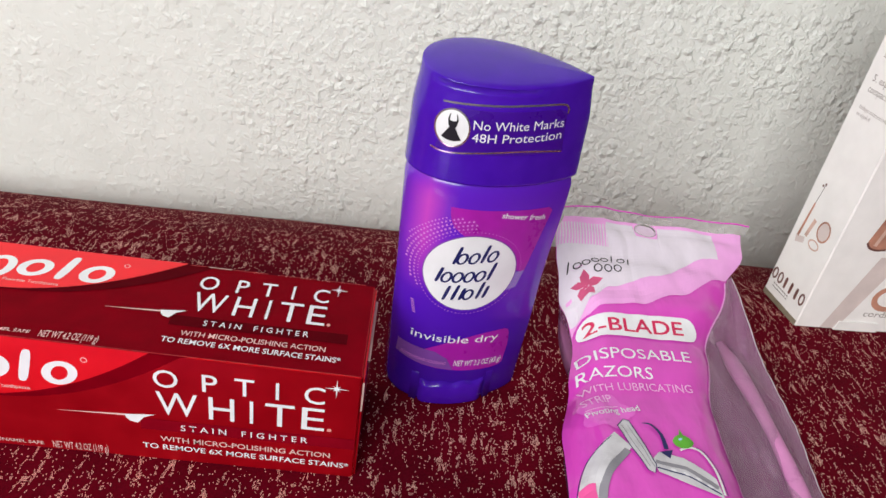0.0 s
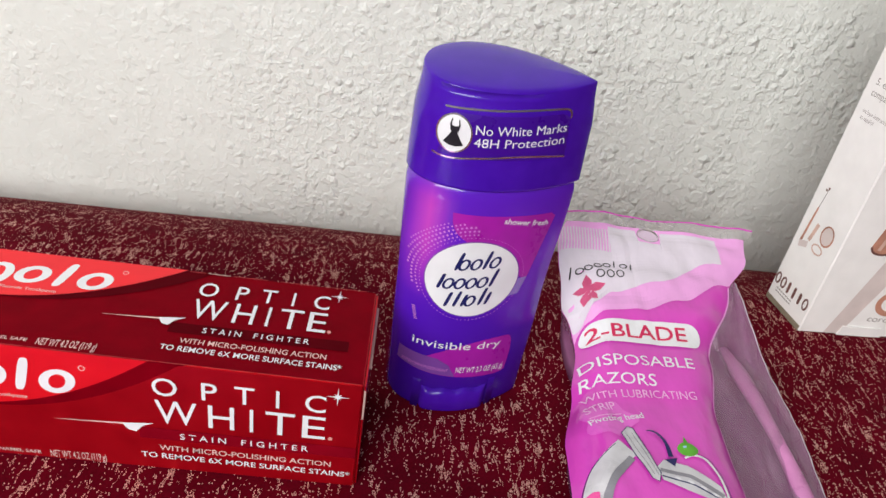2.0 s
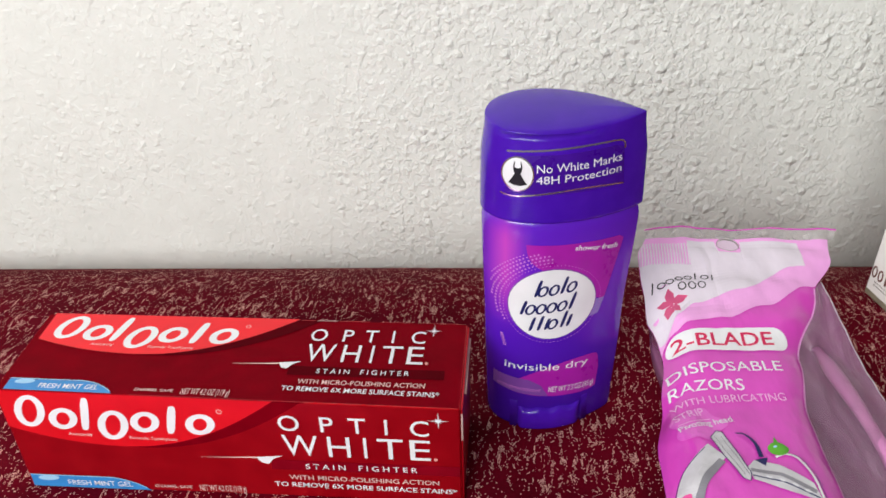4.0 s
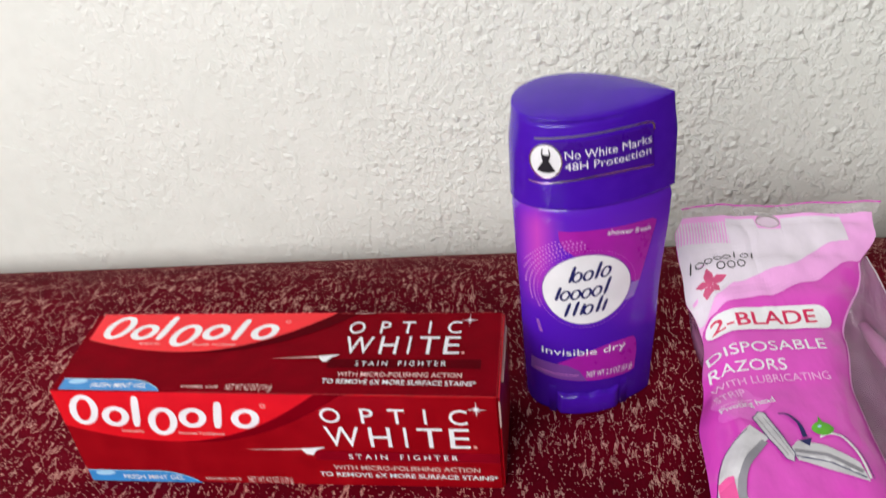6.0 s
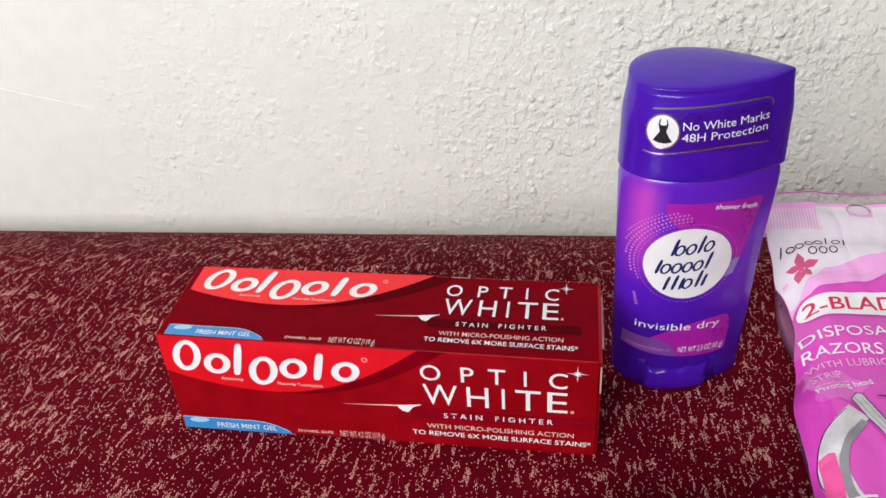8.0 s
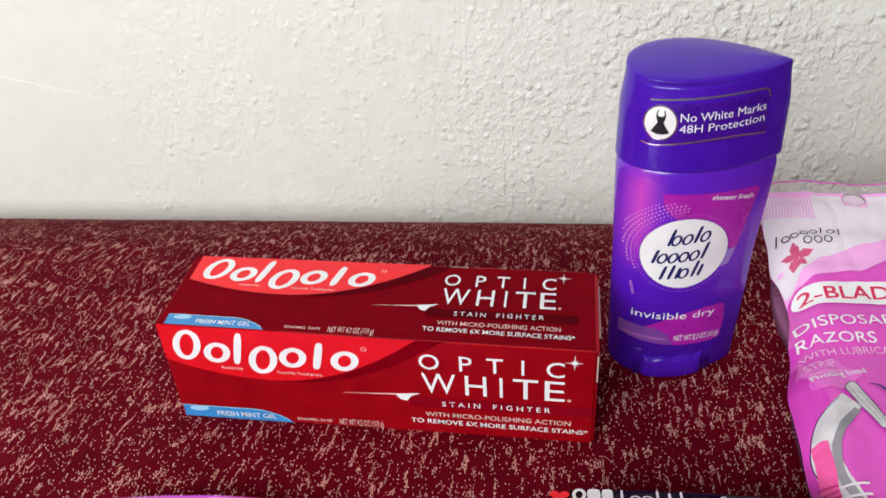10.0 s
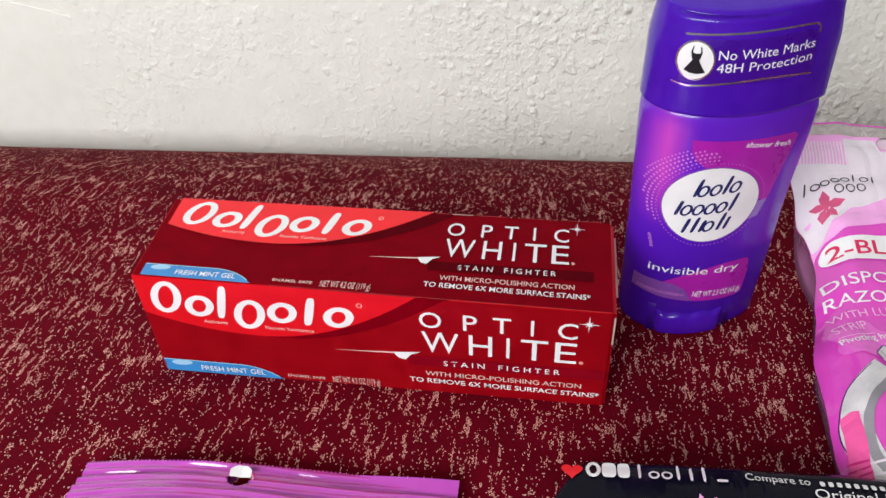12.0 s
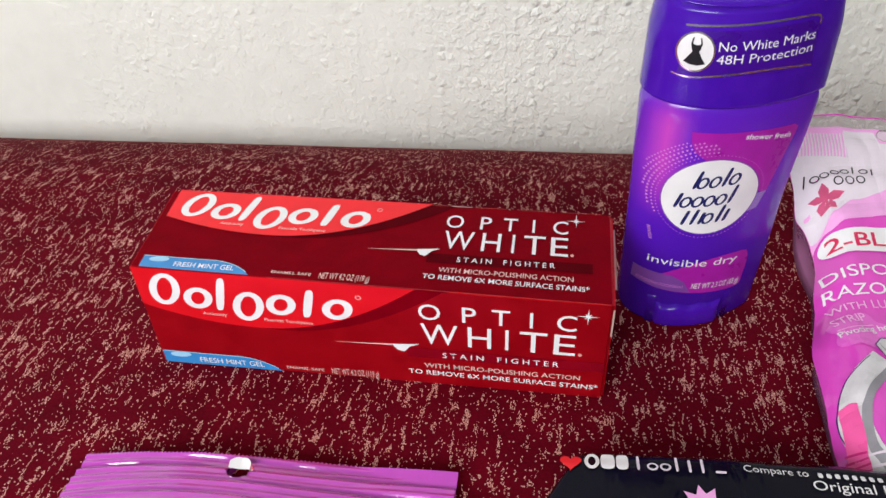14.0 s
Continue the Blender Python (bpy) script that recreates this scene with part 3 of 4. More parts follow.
def build_stick():
    st = thing("deodorant_stick", (0.2355, 0.0664, 0), "violet deodorant stick with glossy cap and white oval label", "deodorant", 0.5)
    levels = [(0, 0.0, 0, 0.97), (0, 0.0012, 0, 0.99), (0.003, 0.003, 0, 1)] + [(z, z, 0, 1) for z in span(0.006, 0.108, 34)] + [(0.1105, 0.1105, -0.0006, 1), (0.1108, 0.1135, -0.0016, 1)]
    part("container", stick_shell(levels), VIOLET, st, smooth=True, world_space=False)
    cap = [(0.112, 0.1122, -0.0006, 1), (0.112, 0.1128, 0.0, 1)] + [(z, z, 0, 1) for z in span(0.1136, 0.1475, 16)]
    cap += [(0.150, 0.1505, 0, 1.0), (0.152, 0.1526, 0, 0.999), (0.152, 0.1531, 0, 0.996), (0.152, 0.1534, 0, 0.990), (0.152, 0.15355, 0, 0.980), (0.152, 0.1537, 0, 0.966), (0.152, 0.1541, 0, 0.93), (0.152, 0.1545, 0, 0.86), (0.152, 0.1550, 0, 0.70), (0.152, 0.1555, 0, 0.45), (0.152, 0.1557, 0, 0.15)]
    c = part("cap", stick_shell(cap), CAP, st, "deep violet glossy cap", smooth=True, world_space=False)

    def skin(x, z, lift):
        x = x - 0.0018
        y = stick_front(x, z)
        return Vector((x, y - lift, z))

    def ink(name, bm, material, layer, label="", parent=st, longest=0.0022):
        return part(name, laid(bm, skin, 0.00012 * layer + 0.00012, longest), material, parent, label, world_space=False)
    # printed panel on the cap
    ink("cap_label", poly([(-0.0225, 0.1255), (-0.0185, 0.1420), (0.022, 0.1430), (0.0252, 0.1415), (0.0262, 0.1265), (0.0242, 0.1258)]), LABEL_VIOLET, 1, "dark violet printed panel", c)
    ink("foil_line", ribbon(curve_points([(-0.0215, 0.1432), (-0.012, 0.1440), (-0.002, 0.1445), (0.012, 0.1450), (0.0225, 0.1448), (0.0252, 0.1435), (0.0256, 0.1410)]), 0.0007), CHROME, 3, "chrome foil line", c)
    ink("foil_line", ribbon(curve_points([(-0.0242, 0.1252), (-0.0185, 0.1246), (-0.006, 0.1262), (0.006, 0.1272), (0.016, 0.1270), (0.0262, 0.1258)]), 0.0007), CHROME, 3, "chrome foil line", c)
    ink("foil_ring", ring(-0.0172, 0.1342, 0.0066, 0.0074, 0.0006), CHROME, 3, "chrome foil ring", c)
    ink("emblem_disc", ellipse(-0.0172, 0.1342, 0.0061, 0.0069), WHITE, 2, "white disc", c)
    dress = [(-0.0010, 0.0053), (-0.0013, 0.0036), (-0.0012, 0.0030), (0.0, 0.0027), (0.0012, 0.0030), (0.0013, 0.0036), (0.0010, 0.0053), (0.0014, 0.0053), (0.0019, 0.0032), (0.0015, 0.0012), (0.0011, 0.0004),
             (0.0024, -0.0020), (0.0038, -0.0040), (0.0012, -0.0048), (-0.0014, -0.0047), (-0.0036, -0.0038), (-0.0024, -0.0018), (-0.0011, 0.0004), (-0.0015, 0.0012), (-0.0019, 0.0032), (-0.0014, 0.0053)]
    ink("emblem", poly([(-0.0172 + x, 0.1342 + y) for x, y in dress]), BLACK, 4, "black dress emblem", c)
    ink("lettering", words("No White Marks", (-0.0097, 0.1352), (0.0247, 0.1362), 0.0034), WHITE, 3, "white lettering", c)
    ink("lettering", words("48H Protection", (-0.0097, 0.1304), (0.0247, 0.1314), 0.0034), WHITE, 3, "white lettering", c)
    # container art
    ink("panel", poly(curve_points([(-0.0130, 0.1018), (-0.0122, 0.0965), (-0.0095, 0.0920), (-0.004, 0.0880), (0.006, 0.0800), (0.0140, 0.0735), (0.0205, 0.0700)], 4) + [(0.0225, 0.0700), (0.0290, 0.0985), (0.0270, 0.1003), (0.0100, 0.1012)]), MAGENTA, 1, "magenta printed panel")
    ink("panel_foot", poly([(0.0160, 0.0700), (0.0225, 0.0700), (0.0200, 0.0620), (0.0140, 0.0610)]), LAVENDER, 1, "lavender printed strip")
    ox, oz = -0.0010, 0.0712
    for r, n, a0, a1, sz in ((1.10, 84, 0, 360, 0.00024), (1.18, 28, 92, 210, 0.00042), (1.27, 26, 92, 200, 0.00050), (1.36, 22, 95, 180, 0.00050), (1.45, 18, 104, 165, 0.00044), (1.53, 13, 116, 155, 0.00036)):
        dots = []
        for k in span(a0, a1, n)[:-1]:
            x, z = ox + 0.0195 * r * math.cos(radians(k)), oz + 0.0185 * r * math.sin(radians(k))
            if abs(x) < 0.0295 and z < 0.106:
                dots.append(ellipse(x, z, sz, sz, 6))
        ink("dot_arc", join(*dots), DOTS, 2, "arc of small pink dots", longest=0)
    ink("oval", ellipse(ox, oz, 0.0192, 0.0183), WHITE, 3, "white oval label")
    ink("oval_rim", ring(ox, oz, 0.0197, 0.0188, 0.0005), MAUVE, 2)
    # the maker's mark, as plain slanted loops and strokes
    rows = ((0.0762, ((-0.0100, 0.0088), (-0.0078, 0.0052), (-0.0030, 0.0052), (0.0012, 0.0088), (0.0046, 0.0052))),
            (0.0670, ((-0.0160, 0.0076), (-0.0130, 0.0052), (-0.0084, 0.0052), (-0.0038, 0.0052), (0.0008, 0.0052), (0.0052, 0.0088))),
            (0.0580, ((-0.0120, 0.0076), (-0.0084, 0.0080), (-0.0052, 0.0062), (-0.0030, 0.0052), (0.0018, 0.0088), (0.0046, 0.0062))))
    for foot, strokes in rows:
        for x, tall in strokes:
            z = foot + 0.10 * (x + 0.005)
            if tall < 0.006:
                ink("mark_ring", ring(x + 0.0026, z + 0.0027, 0.0023, 0.0029, 0.0011, 0.3, 20, 0.0009), NAVY, 4, longest=0)
            else:
                ink("mark_stroke", block(x + 0.0007, z, x + 0.0022, z + tall, 0.3), NAVY, 4)
    ink("lettering", words("shower fresh", (0.0075, 0.0982), (0.0262, 0.0948), 0.0024, 0.01), WHITE, 3, "small white lettering")
    ink("lettering", words("invisible dry", (-0.0215, 0.0352), (0.0172, 0.0345), 0.0038), WHITE, 4, "thin white lettering")
    ink("lower_panel", poly(curve_points([(-0.0262, 0.0228), (-0.0130, 0.0205), (0.004, 0.0188), (0.0180, 0.0180), (0.0218, 0.0192)], 4) + curve_points([(0.0226, 0.0300), (0.0212, 0.0385), (0.0150, 0.0395), (0.0060, 0.0385), (-0.0040, 0.0352), (-0.0130, 0.0305), (-0.0180, 0.0270)], 4) + [(-0.0180, 0.0296), (-0.0262, 0.0300)]), MAGENTA, 1, "magenta printed panel")
    ink("lower_strip", poly([(-0.0268, 0.0228), (-0.0130, 0.0207), (-0.0010, 0.0195), (-0.0045, 0.0258), (-0.0100, 0.0290), (-0.0180, 0.0298), (-0.0265, 0.0302)]), MAUVE, 2, "mauve printed strip")
    ink("lettering", words("ANTIPERSPIRANT/DEODORANT", (-0.0250, 0.0236), (-0.0045, 0.0222), 0.0016, 0.004), DOTS, 4, "tiny lilac capitals")
    ink("lettering", words("NET WT 2.3 OZ (65 g)", (-0.0010, 0.0220), (0.0205, 0.0206), 0.0031, 0.004), WHITE, 4, "narrow white lettering")
    ink("code_bar", join(*[bar(-0.0236 + 0.0002 * k, 0.0530 - 0.00085 * k, -0.0222 + 0.0002 * k, 0.0534 - 0.00085 * k) for k in range(8)]), DOTS, 2, "tiny code bars")
    # turning wheel in the foot
    def wheel(k, q):
        x = -0.0165 + 0.029 * k
        prof = ((0.0, 0.0), (0.0014, 0.0), (0.0022, 0.0012), (0.0022, 0.0104), (0.0014, 0.0122), (-0.0015, 0.0126))
        o, z = prof[q]
        e = min(1.0, min(k, 1 - k) / 0.07)
        scallop = 0.0012 * math.sin(k * math.pi * 3.0) ** 2 * (1 if q >= 3 else 0)
        return (x, stick_front(x, 0.01) - (o + 0.0003) * (0.25 + 0.75 * math.sqrt(e)) if q else stick_front(x, 0.01), max(0.0002, z - scallop * 0.8))
    part("turning_wheel", grid(wheel, span(0, 1, 40), range(6)), CAP, st, "dark violet turning wheel", smooth=True, world_space=False)
    for x0, x1 in ((-0.0205, -0.0172), (0.0133, 0.0165)):
        rim = grid(lambda x, q: (x, stick_front(x, 0.008) - (0.0, 0.0006, 0.0006, 0.0)[q], (0.0, 0.0, 0.0145, 0.0155)[q]), span(x0, x1, 6), range(4))
        part("foot_rib", rim, VIOLET, st, smooth=True, world_space=False)
    return st


build_stick()


# ---- the bag of razors ----
BL = ((-.06, .283), (-.025, .278), (.015, .279), (.045, .285), (.07, .289), (.10, .284), (.125, .282), (.145, .289))
BI = ((-.06, .350), (-.016, .346), (.034, .346), (.066, .351), (.106, .368), (.125, .380), (.145, .383))
BZ = ((-.075, .010), (-.05, .022), (0, .028), (.03, .029), (.065, .035), (.09, .042), (.11, .047), (.132, .053), (.145, .057))
BR = ((-.06, .388), (.005, .389), (.045, .389), (.073, .385), (.114, .373))
BRZ = ((-.06, .006), (.005, .010), (.045, .015), (.073, .020), (.114, .044))


def bag_z(x, y):
    l, r = ip(y, BL), ip(y, BI)
    a = (x - l) / (r - l)
    k = min(1.0, max(0.0, (0.125 - y) / 0.03))
    z = ip(y, BZ) - k * (0.012 * max(0.0, 1 - a / .25) ** 2 + 0.006 * max(0.0, (a - .8) / .2) ** 2)
    crumple = 0.0010 * noise.noise((x * 50, y * 36, 3.0)) + 0.0005 * noise.noise((x * 130 + y * 60, y * 90, 5.0))
    crumple -= 0.0012 * max(0.0, 1 - abs(noise.noise((x * 30 - y * 18, y * 22, 9.0))) * 7) * max(0.0, 1 - abs(a - 0.1) / 0.5)
    return z + crumple


def on_bag(x, y, lift):
    x = min(max(x, ip(y, BL) + 0.0003), ip(y, BI) - 0.0003)
    e = 0.0008
    n = Vector((bag_z(x - e, y) - bag_z(x + e, y), bag_z(x, y - e) - bag_z(x, y + e), 2 * e)).normalized()
    return Vector((x, y, bag_z(x, y))) + n * lift


def build_razor_bag():
    bag = thing("razor_bag", (0.335, 0.03, 0), "puffy fuchsia film bag of disposable razors on the bench", "bag")
    def panel(k, y):
        x = ip(y, BL) + (ip(y, BI) - ip(y, BL)) * k
        return (x, y, bag_z(x, y))
    ys = span(-0.075, 0.120, 80)
    part("front_panel", grid(panel, span(0, 1, 40), ys), FUCHSIA, bag, "fuchsia printed film", smooth=True)
    def gusset(k, y):
        x0, x1 = ip(y, BI), max(ip(y, BI) + 0.001, ip(y, BR))
        z0, z1 = bag_z(x0, y), ip(y, BRZ)
        z = z0 + (z1 - z0) * (0.72 * k + 0.28 * k ** 3)
        fold = 0.0046 * math.sin(math.pi * k) * noise.noise((k * 3.2 + y * 10, y * 34, 8.0)) + 0.0018 * math.sin(math.pi * k) * noise.noise((k * 12, y * 90, 2.0))
        return (x0 + (x1 - x0) * k, y, z + fold)
    gy = span(-0.075, 0.114, 70)
    part("side_gusset", grid(gusset, span(0, 1, 24), gy), CLEAR, bag, "clear pink-tinted creased film", smooth=True)
    def seam(k, y):
        x, z = ip(y, BR), ip(y, BRZ)
        return (x + 0.0009 * k, y, z - 0.0004 * k + 0.0003 * math.sin(y * 500))
    part("side_seam", grid(seam, (0, 1), gy), LILAC, bag, "pale glossy welded seam")
    def under(k, y):
        l, r = ip(y, BL), ip(y, BR)
        rise = max(0.0, (y - 0.075) / 0.040)
        zc = 0.0006 + min(1.0, rise) ** 2 * 0.035
        zl, zr = bag_z(l, y), ip(y, BRZ)
        if k < 0.2:
            q = k / 0.2
            return (l + 0.004 * math.sin(q * math.pi / 2) + 0.001 * math.sin(q * math.pi), y, zl + (zc - zl) * q)
        if k > 0.8:
            q = (1 - k) / 0.2
            return (r - 0.006 * q, y, zr + (min(zc, zr) - zr) * q)
        return (l + 0.004 + (r - 0.010 - l) * (k - 0.2) / 0.6, y, zc)
    part("back_panel", grid(under, span(0, 1, 20), span(-0.075, 0.114, 40)), BACK_FILM, bag, "mauve translucent film back", smooth=True)
    # header: hazy strip, glossy edge and hang hole
    def head(k, y):
        x = ip(y, BL) + (ip(y, BI) - ip(y, BL)) * k
        return (x, y, bag_z(x, y) + 0.0002)
    hx, hy, hr = 0.3300, 0.1345, 0.0046
    hb = grid(head, span(0, 1, 110), span(0.1195, 0.1388, 24))
    gone = []
    for v in hb.verts:
        d = Vector((v.co.x - hx, v.co.y - hy))
        r = math.hypot(d.x / 1.25, d.y)
        if r < hr * 0.86:
            gone.append(v)
        elif r < hr * 1.16:
            v.co.x, v.co.y = hx + d.x / r * hr, hy + d.y / r * hr
    bmesh.ops.delete(hb, geom=gone, context="VERTS")
    hd = part("header", hb, PINK, bag, "pale pink film header with a hang hole", smooth=True)
    part("hole_rim", laid(ring(hx, hy, hr * 1.32, hr * 1.08, 0.0006), on_bag, 0.0006), GLASSY, hd, "glossy hole rim")
    part("hole_film", laid(ellipse(hx, hy, hr * 1.2, hr * 0.95), on_bag, -0.0006, 0.002), HAZE, hd, "hazy film behind the hole")
    def lip(k, q):
        y = 0.1386 + 0.0070 * q
        x = ip(0.1425, BL) + (ip(0.1425, BI) - ip(0.1425, BL)) * (k * 1.03 - 0.01)
        return (x + 0.004 * q * k, y + 0.0015 * math.sin(k * 3.0), bag_z(x, 0.1386) + 0.0022 * q + 0.0008 * math.sin(k * 9) * q)
    part("top_lip", grid(lip, span(0, 1, 40), span(0, 1, 4)), GLASSY, bag, "clear glossy top edge", smooth=True)
    part("lip_edge", grid(lambda k, q: Vector(lip(k, 0.86 + 0.14 * q)) + Vector((0, 0, 0.0003)), span(0, 1, 40), (0, 1)), FUCHSIA, bag, "thin magenta edge line")

    def ink(name, bm, material, layer, label="", longest=0.0035):
        return part(name, laid(bm, on_bag, 0.00025 + 0.00013 * layer, longest), material, bag, label)
    # pale printed fields below the header
    lo_pink = lambda x: ip(x, ((0.2845, 0.0700), (0.2945, 0.0789), (0.3018, 0.0825), (0.3194, 0.0849), (0.3400, 0.0936), (0.3663, 0.1085), (0.378, 0.117)))
    lo_white = lambda x: ip(x, ((0.2800, 0.0850), (0.2860, 0.0790), (0.2905, 0.0775), (0.2981, 0.0883), (0.3067, 0.0950), (0.3301, 0.1033), (0.3602, 0.1195), (0.364, 0.1215)))
    ink("pink_field", band(0.2852, 0.3775, lo_pink, lambda x: 0.1204, 60, 12), PINK, 1, "pale pink curved field", 0)
    ink("white_field", band(0.2815, 0.3610, lo_white, lambda x: 0.1206, 60, 10), LILAC, 2, "lilac-white curved field", 0)
    ink("header_field", band(0.3088, 0.3660, lambda x: 0.1200, lambda x: 0.1368 if not (hx - 0.0064 < x < hx + 0.0064) else hy - 0.0058, 60, 8), LILAC, 2, "white header patch", 0)
    for i in range(18):
        x = 0.2822 + 0.00150 * i
        ink("header_stripe", bar(x, 0.1203, x + 0.00075, 0.1352, 0.05), LILAC, 2, "", 0.004)
    # the maker's mark, as thin loops and strokes
    for x, y, tall in ((0.2866, 0.1040, 0.0060), (0.2902, 0.1050, 0.0036), (0.2944, 0.1064, 0.0036), (0.2990, 0.1080, 0.0036), (0.3036, 0.1090, 0.0036), (0.3080, 0.1094, 0.0056), (0.3122, 0.1100, 0.0036), (0.3164, 0.1090, 0.0050),
                      (0.2998, 0.1022, 0.0048), (0.3048, 0.1028, 0.0048), (0.3098, 0.1036, 0.0048)):
        if tall < 0.005:
            ink("mark_ring", ring(x + 0.0018, y + tall / 2, 0.0021, tall / 2, 0.0006, 0.1, 20), BLACK, 4, longest=0)
        else:
            ink("mark_stroke", block(x + 0.0006, y, x + 0.0013, y + tall, 0.12), BLACK, 4)
    petals = []
    for k, r in ((95, 0.0082), (20, 0.0086), (-60, 0.0074), (-105, 0.0088), (170, 0.0066)):
        c, s = math.cos(radians(k)), math.sin(radians(k))
        petals.append(poly([(0.2955 + c * a - s * b, 0.0962 + s * a + c * b) for a, b in ((0, 0), (r * 0.25, r * 0.22), (r * 0.55, r * 0.27), (r, 0), (r * 0.55, -r * 0.27), (r * 0.25, -r * 0.22))]))
    ink("flower", join(*petals), BERRY, 3, "berry-red five-petalled flower", 0.003)
    # pill-shaped plate and lettering
    def pill(x0, y0, x1, y1, h, n=12):
        d = Vector((x1 - x0, y1 - y0)).normalized()
        s = Vector((-d.y, d.x))
        out = []
        for cx, cy, a0 in ((x1, y1, -90), (x0, y0, 90)):
            for k in span(a0, a0 + 180, n):
                out.append(tuple(Vector((cx, cy)) + (d * math.cos(radians(k)) + s * math.sin(radians(k))) * h))
        return poly(out)
    ink("plate", pill(0.2967, 0.0716, 0.3395, 0.0735, 0.0062), WHITE, 3, "white pill-shaped plate")
    ink("lettering", words("2-BLADE", (0.2930, 0.0682), (0.3392, 0.0706), 0.0068, 0.012), CRIMSON, 4, "bold crimson lettering")
    ink("lettering", words("DISPOSABLE", (0.2885, 0.0512), (0.3388, 0.0540), 0.0056, 0.002), WHITE, 3, "white capital letters")
    ink("lettering", words("RAZORS", (0.2878, 0.0428), (0.3196, 0.0428), 0.0056, 0.002), WHITE, 3, "white capital letters")
    ink("lettering", words("WITH LUBRICATING", (0.2876, 0.0344), (0.3363, 0.0378), 0.0040, 0.0), PALE_PINK, 3, "thin pink capital letters")
    ink("lettering", words("STRIP", (0.2876, 0.0265), (0.2995, 0.0282), 0.0046, 0.0), PALE_PINK, 3, "thin pink capital letters")
    ink("lettering", words("Pivoting head", (0.2880, 0.0192), (0.3102, 0.0240), 0.0032, 0.006), WHITE, 3, "small white lettering")
    splash = [(0.2960 + 0.0105 * (1 + 0.16 * math.sin(5 * k + 1)) * math.cos(k), 0.0225 + 0.0095 * (1 + 0.16 * math.sin(5 * k + 1)) * math.sin(k)) for k in span(0, 2 * math.pi, 40)[:-1]]
    ink("splash", poly(splash), SPLASH, 1, "paler pink printed splash")
    ink("rule", ribbon([(0.2880, 0.0236), (0.2960, 0.0246), (0.3010, 0.0258)], 0.0004), PALE_PINK, 3)
    # printed razor
    outer = curve_points([(0.3000, 0.0075), (0.2960, 0.0035), (0.2900, -0.0035), (0.2862, -0.0125), (0.2850, -0.0230), (0.2875, -0.0330), (0.2900, -0.0420), (0.2905, -0.0520)])
    ink("razor_handle", ribbon(outer, 0.0092), SILVER, 2, "printed silver razor handle")
    ink("razor_grip", ribbon([(x + 0.0026 + 0.0006 * (0.01 - y) * 20, y - 0.0035) for x, y in outer[4:]], 0.0030), GREY, 3, "printed grey grip")
    ink("razor_outline", ribbon([(x - 0.0047, y + 0.0012) for x, y in outer], 0.0003), NAVY, 3)
    ink("razor_head", poly([(0.2985, 0.0142), (0.3018, 0.0185), (0.3042, 0.0178), (0.3108, -0.0040), (0.3095, -0.0082), (0.3068, -0.0070)]), SILVER, 4, "printed silver razor head")
    ink("razor_outline", ribbon([(0.2985, 0.0142), (0.3018, 0.0185), (0.3042, 0.0178), (0.3108, -0.0040), (0.3095, -0.0082), (0.3068, -0.0070), (0.2985, 0.0142)], 0.00035), NAVY, 5)
    ink("razor_outline", ribbon([(0.3003, 0.0150), (0.3080, -0.0052)], 0.0003), GREY, 5)
    ink("razor_outline", ribbon([(0.3026, 0.0170), (0.3098, -0.0050)], 0.0003), GREY, 5)
    ink("blade", poly([(0.3100, -0.0010), (0.3135, 0.0030), (0.3225, 0.0005), (0.3330, -0.0085), (0.3345, -0.0165), (0.3240, -0.0130), (0.3112, -0.0072)]), SILVER, 3, "printed silver blade")
    ink("blade_strip", ribbon([(0.3110, -0.0022), (0.3220, -0.0050), (0.3330, -0.0125)], 0.0018), GREY, 4)
    ink("blade_strip", ribbon([(0.3110, -0.0052), (0.3220, -0.0085), (0.3335, -0.0150)], 0.0006), NAVY, 4)
    for x, y in ((0.3170, -0.0062), (0.3215, -0.0078), (0.3258, -0.0098), (0.3298, -0.0122)):
        ink("blade_slot", ellipse(x, y, 0.0013, 0.0006, 12, -28), WHITE, 5)
    ink("blade_guard", ribbon(curve_points([(0.3225, 0.0048), (0.3265, 0.0062), (0.3310, 0.0040), (0.3338, -0.0040), (0.3350, -0.0150)]), 0.0010), WHITE, 3, "printed white guard")
    ink("razor_outline", ribbon(curve_points([(0.3290, 0.0060), (0.3322, 0.0040), (0.3348, -0.0040), (0.3362, -0.0150)]), 0.0003), NAVY, 4)
    ink("arrow", ribbon(curve_points([(0.3092, 0.0166), (0.3128, 0.0160), (0.3160, 0.0115), (0.3168, 0.0045)]), 0.0004, 0.0020), NAVY, 5, "dark curved arrow")
    ink("arrow", poly([(0.3140, 0.0028), (0.3192, 0.0042), (0.3172, -0.0005)]), NAVY, 5, "dark arrow head")
    drop = [(0.3246 + 0.0042 * math.cos(k) * (1 - 0.25 * max(0, math.sin(k))), 0.0092 + 0.0036 * math.sin(k) + (0.0032 if abs(k - math.pi / 2) < 0.2 else 0)) for k in span(0, 2 * math.pi, 24)[:-1]]
    ink("drop", poly(drop), LEAF, 4, "green leaf drop")
    ink("drop_glint", ellipse(0.3238, 0.0102, 0.0009, 0.0006, 12, 30), PALEBLUE, 5)
    ink("pink_flash", band(0.2812, 0.2868, lambda y: -0.060, lambda x: -0.0118 - 0.5 * max(0.0, 0.2845 - x) - 60 * max(0.0, x - 0.2845) ** 2, 6, 14), HOTPINK, 4, "hot pink printed flash")
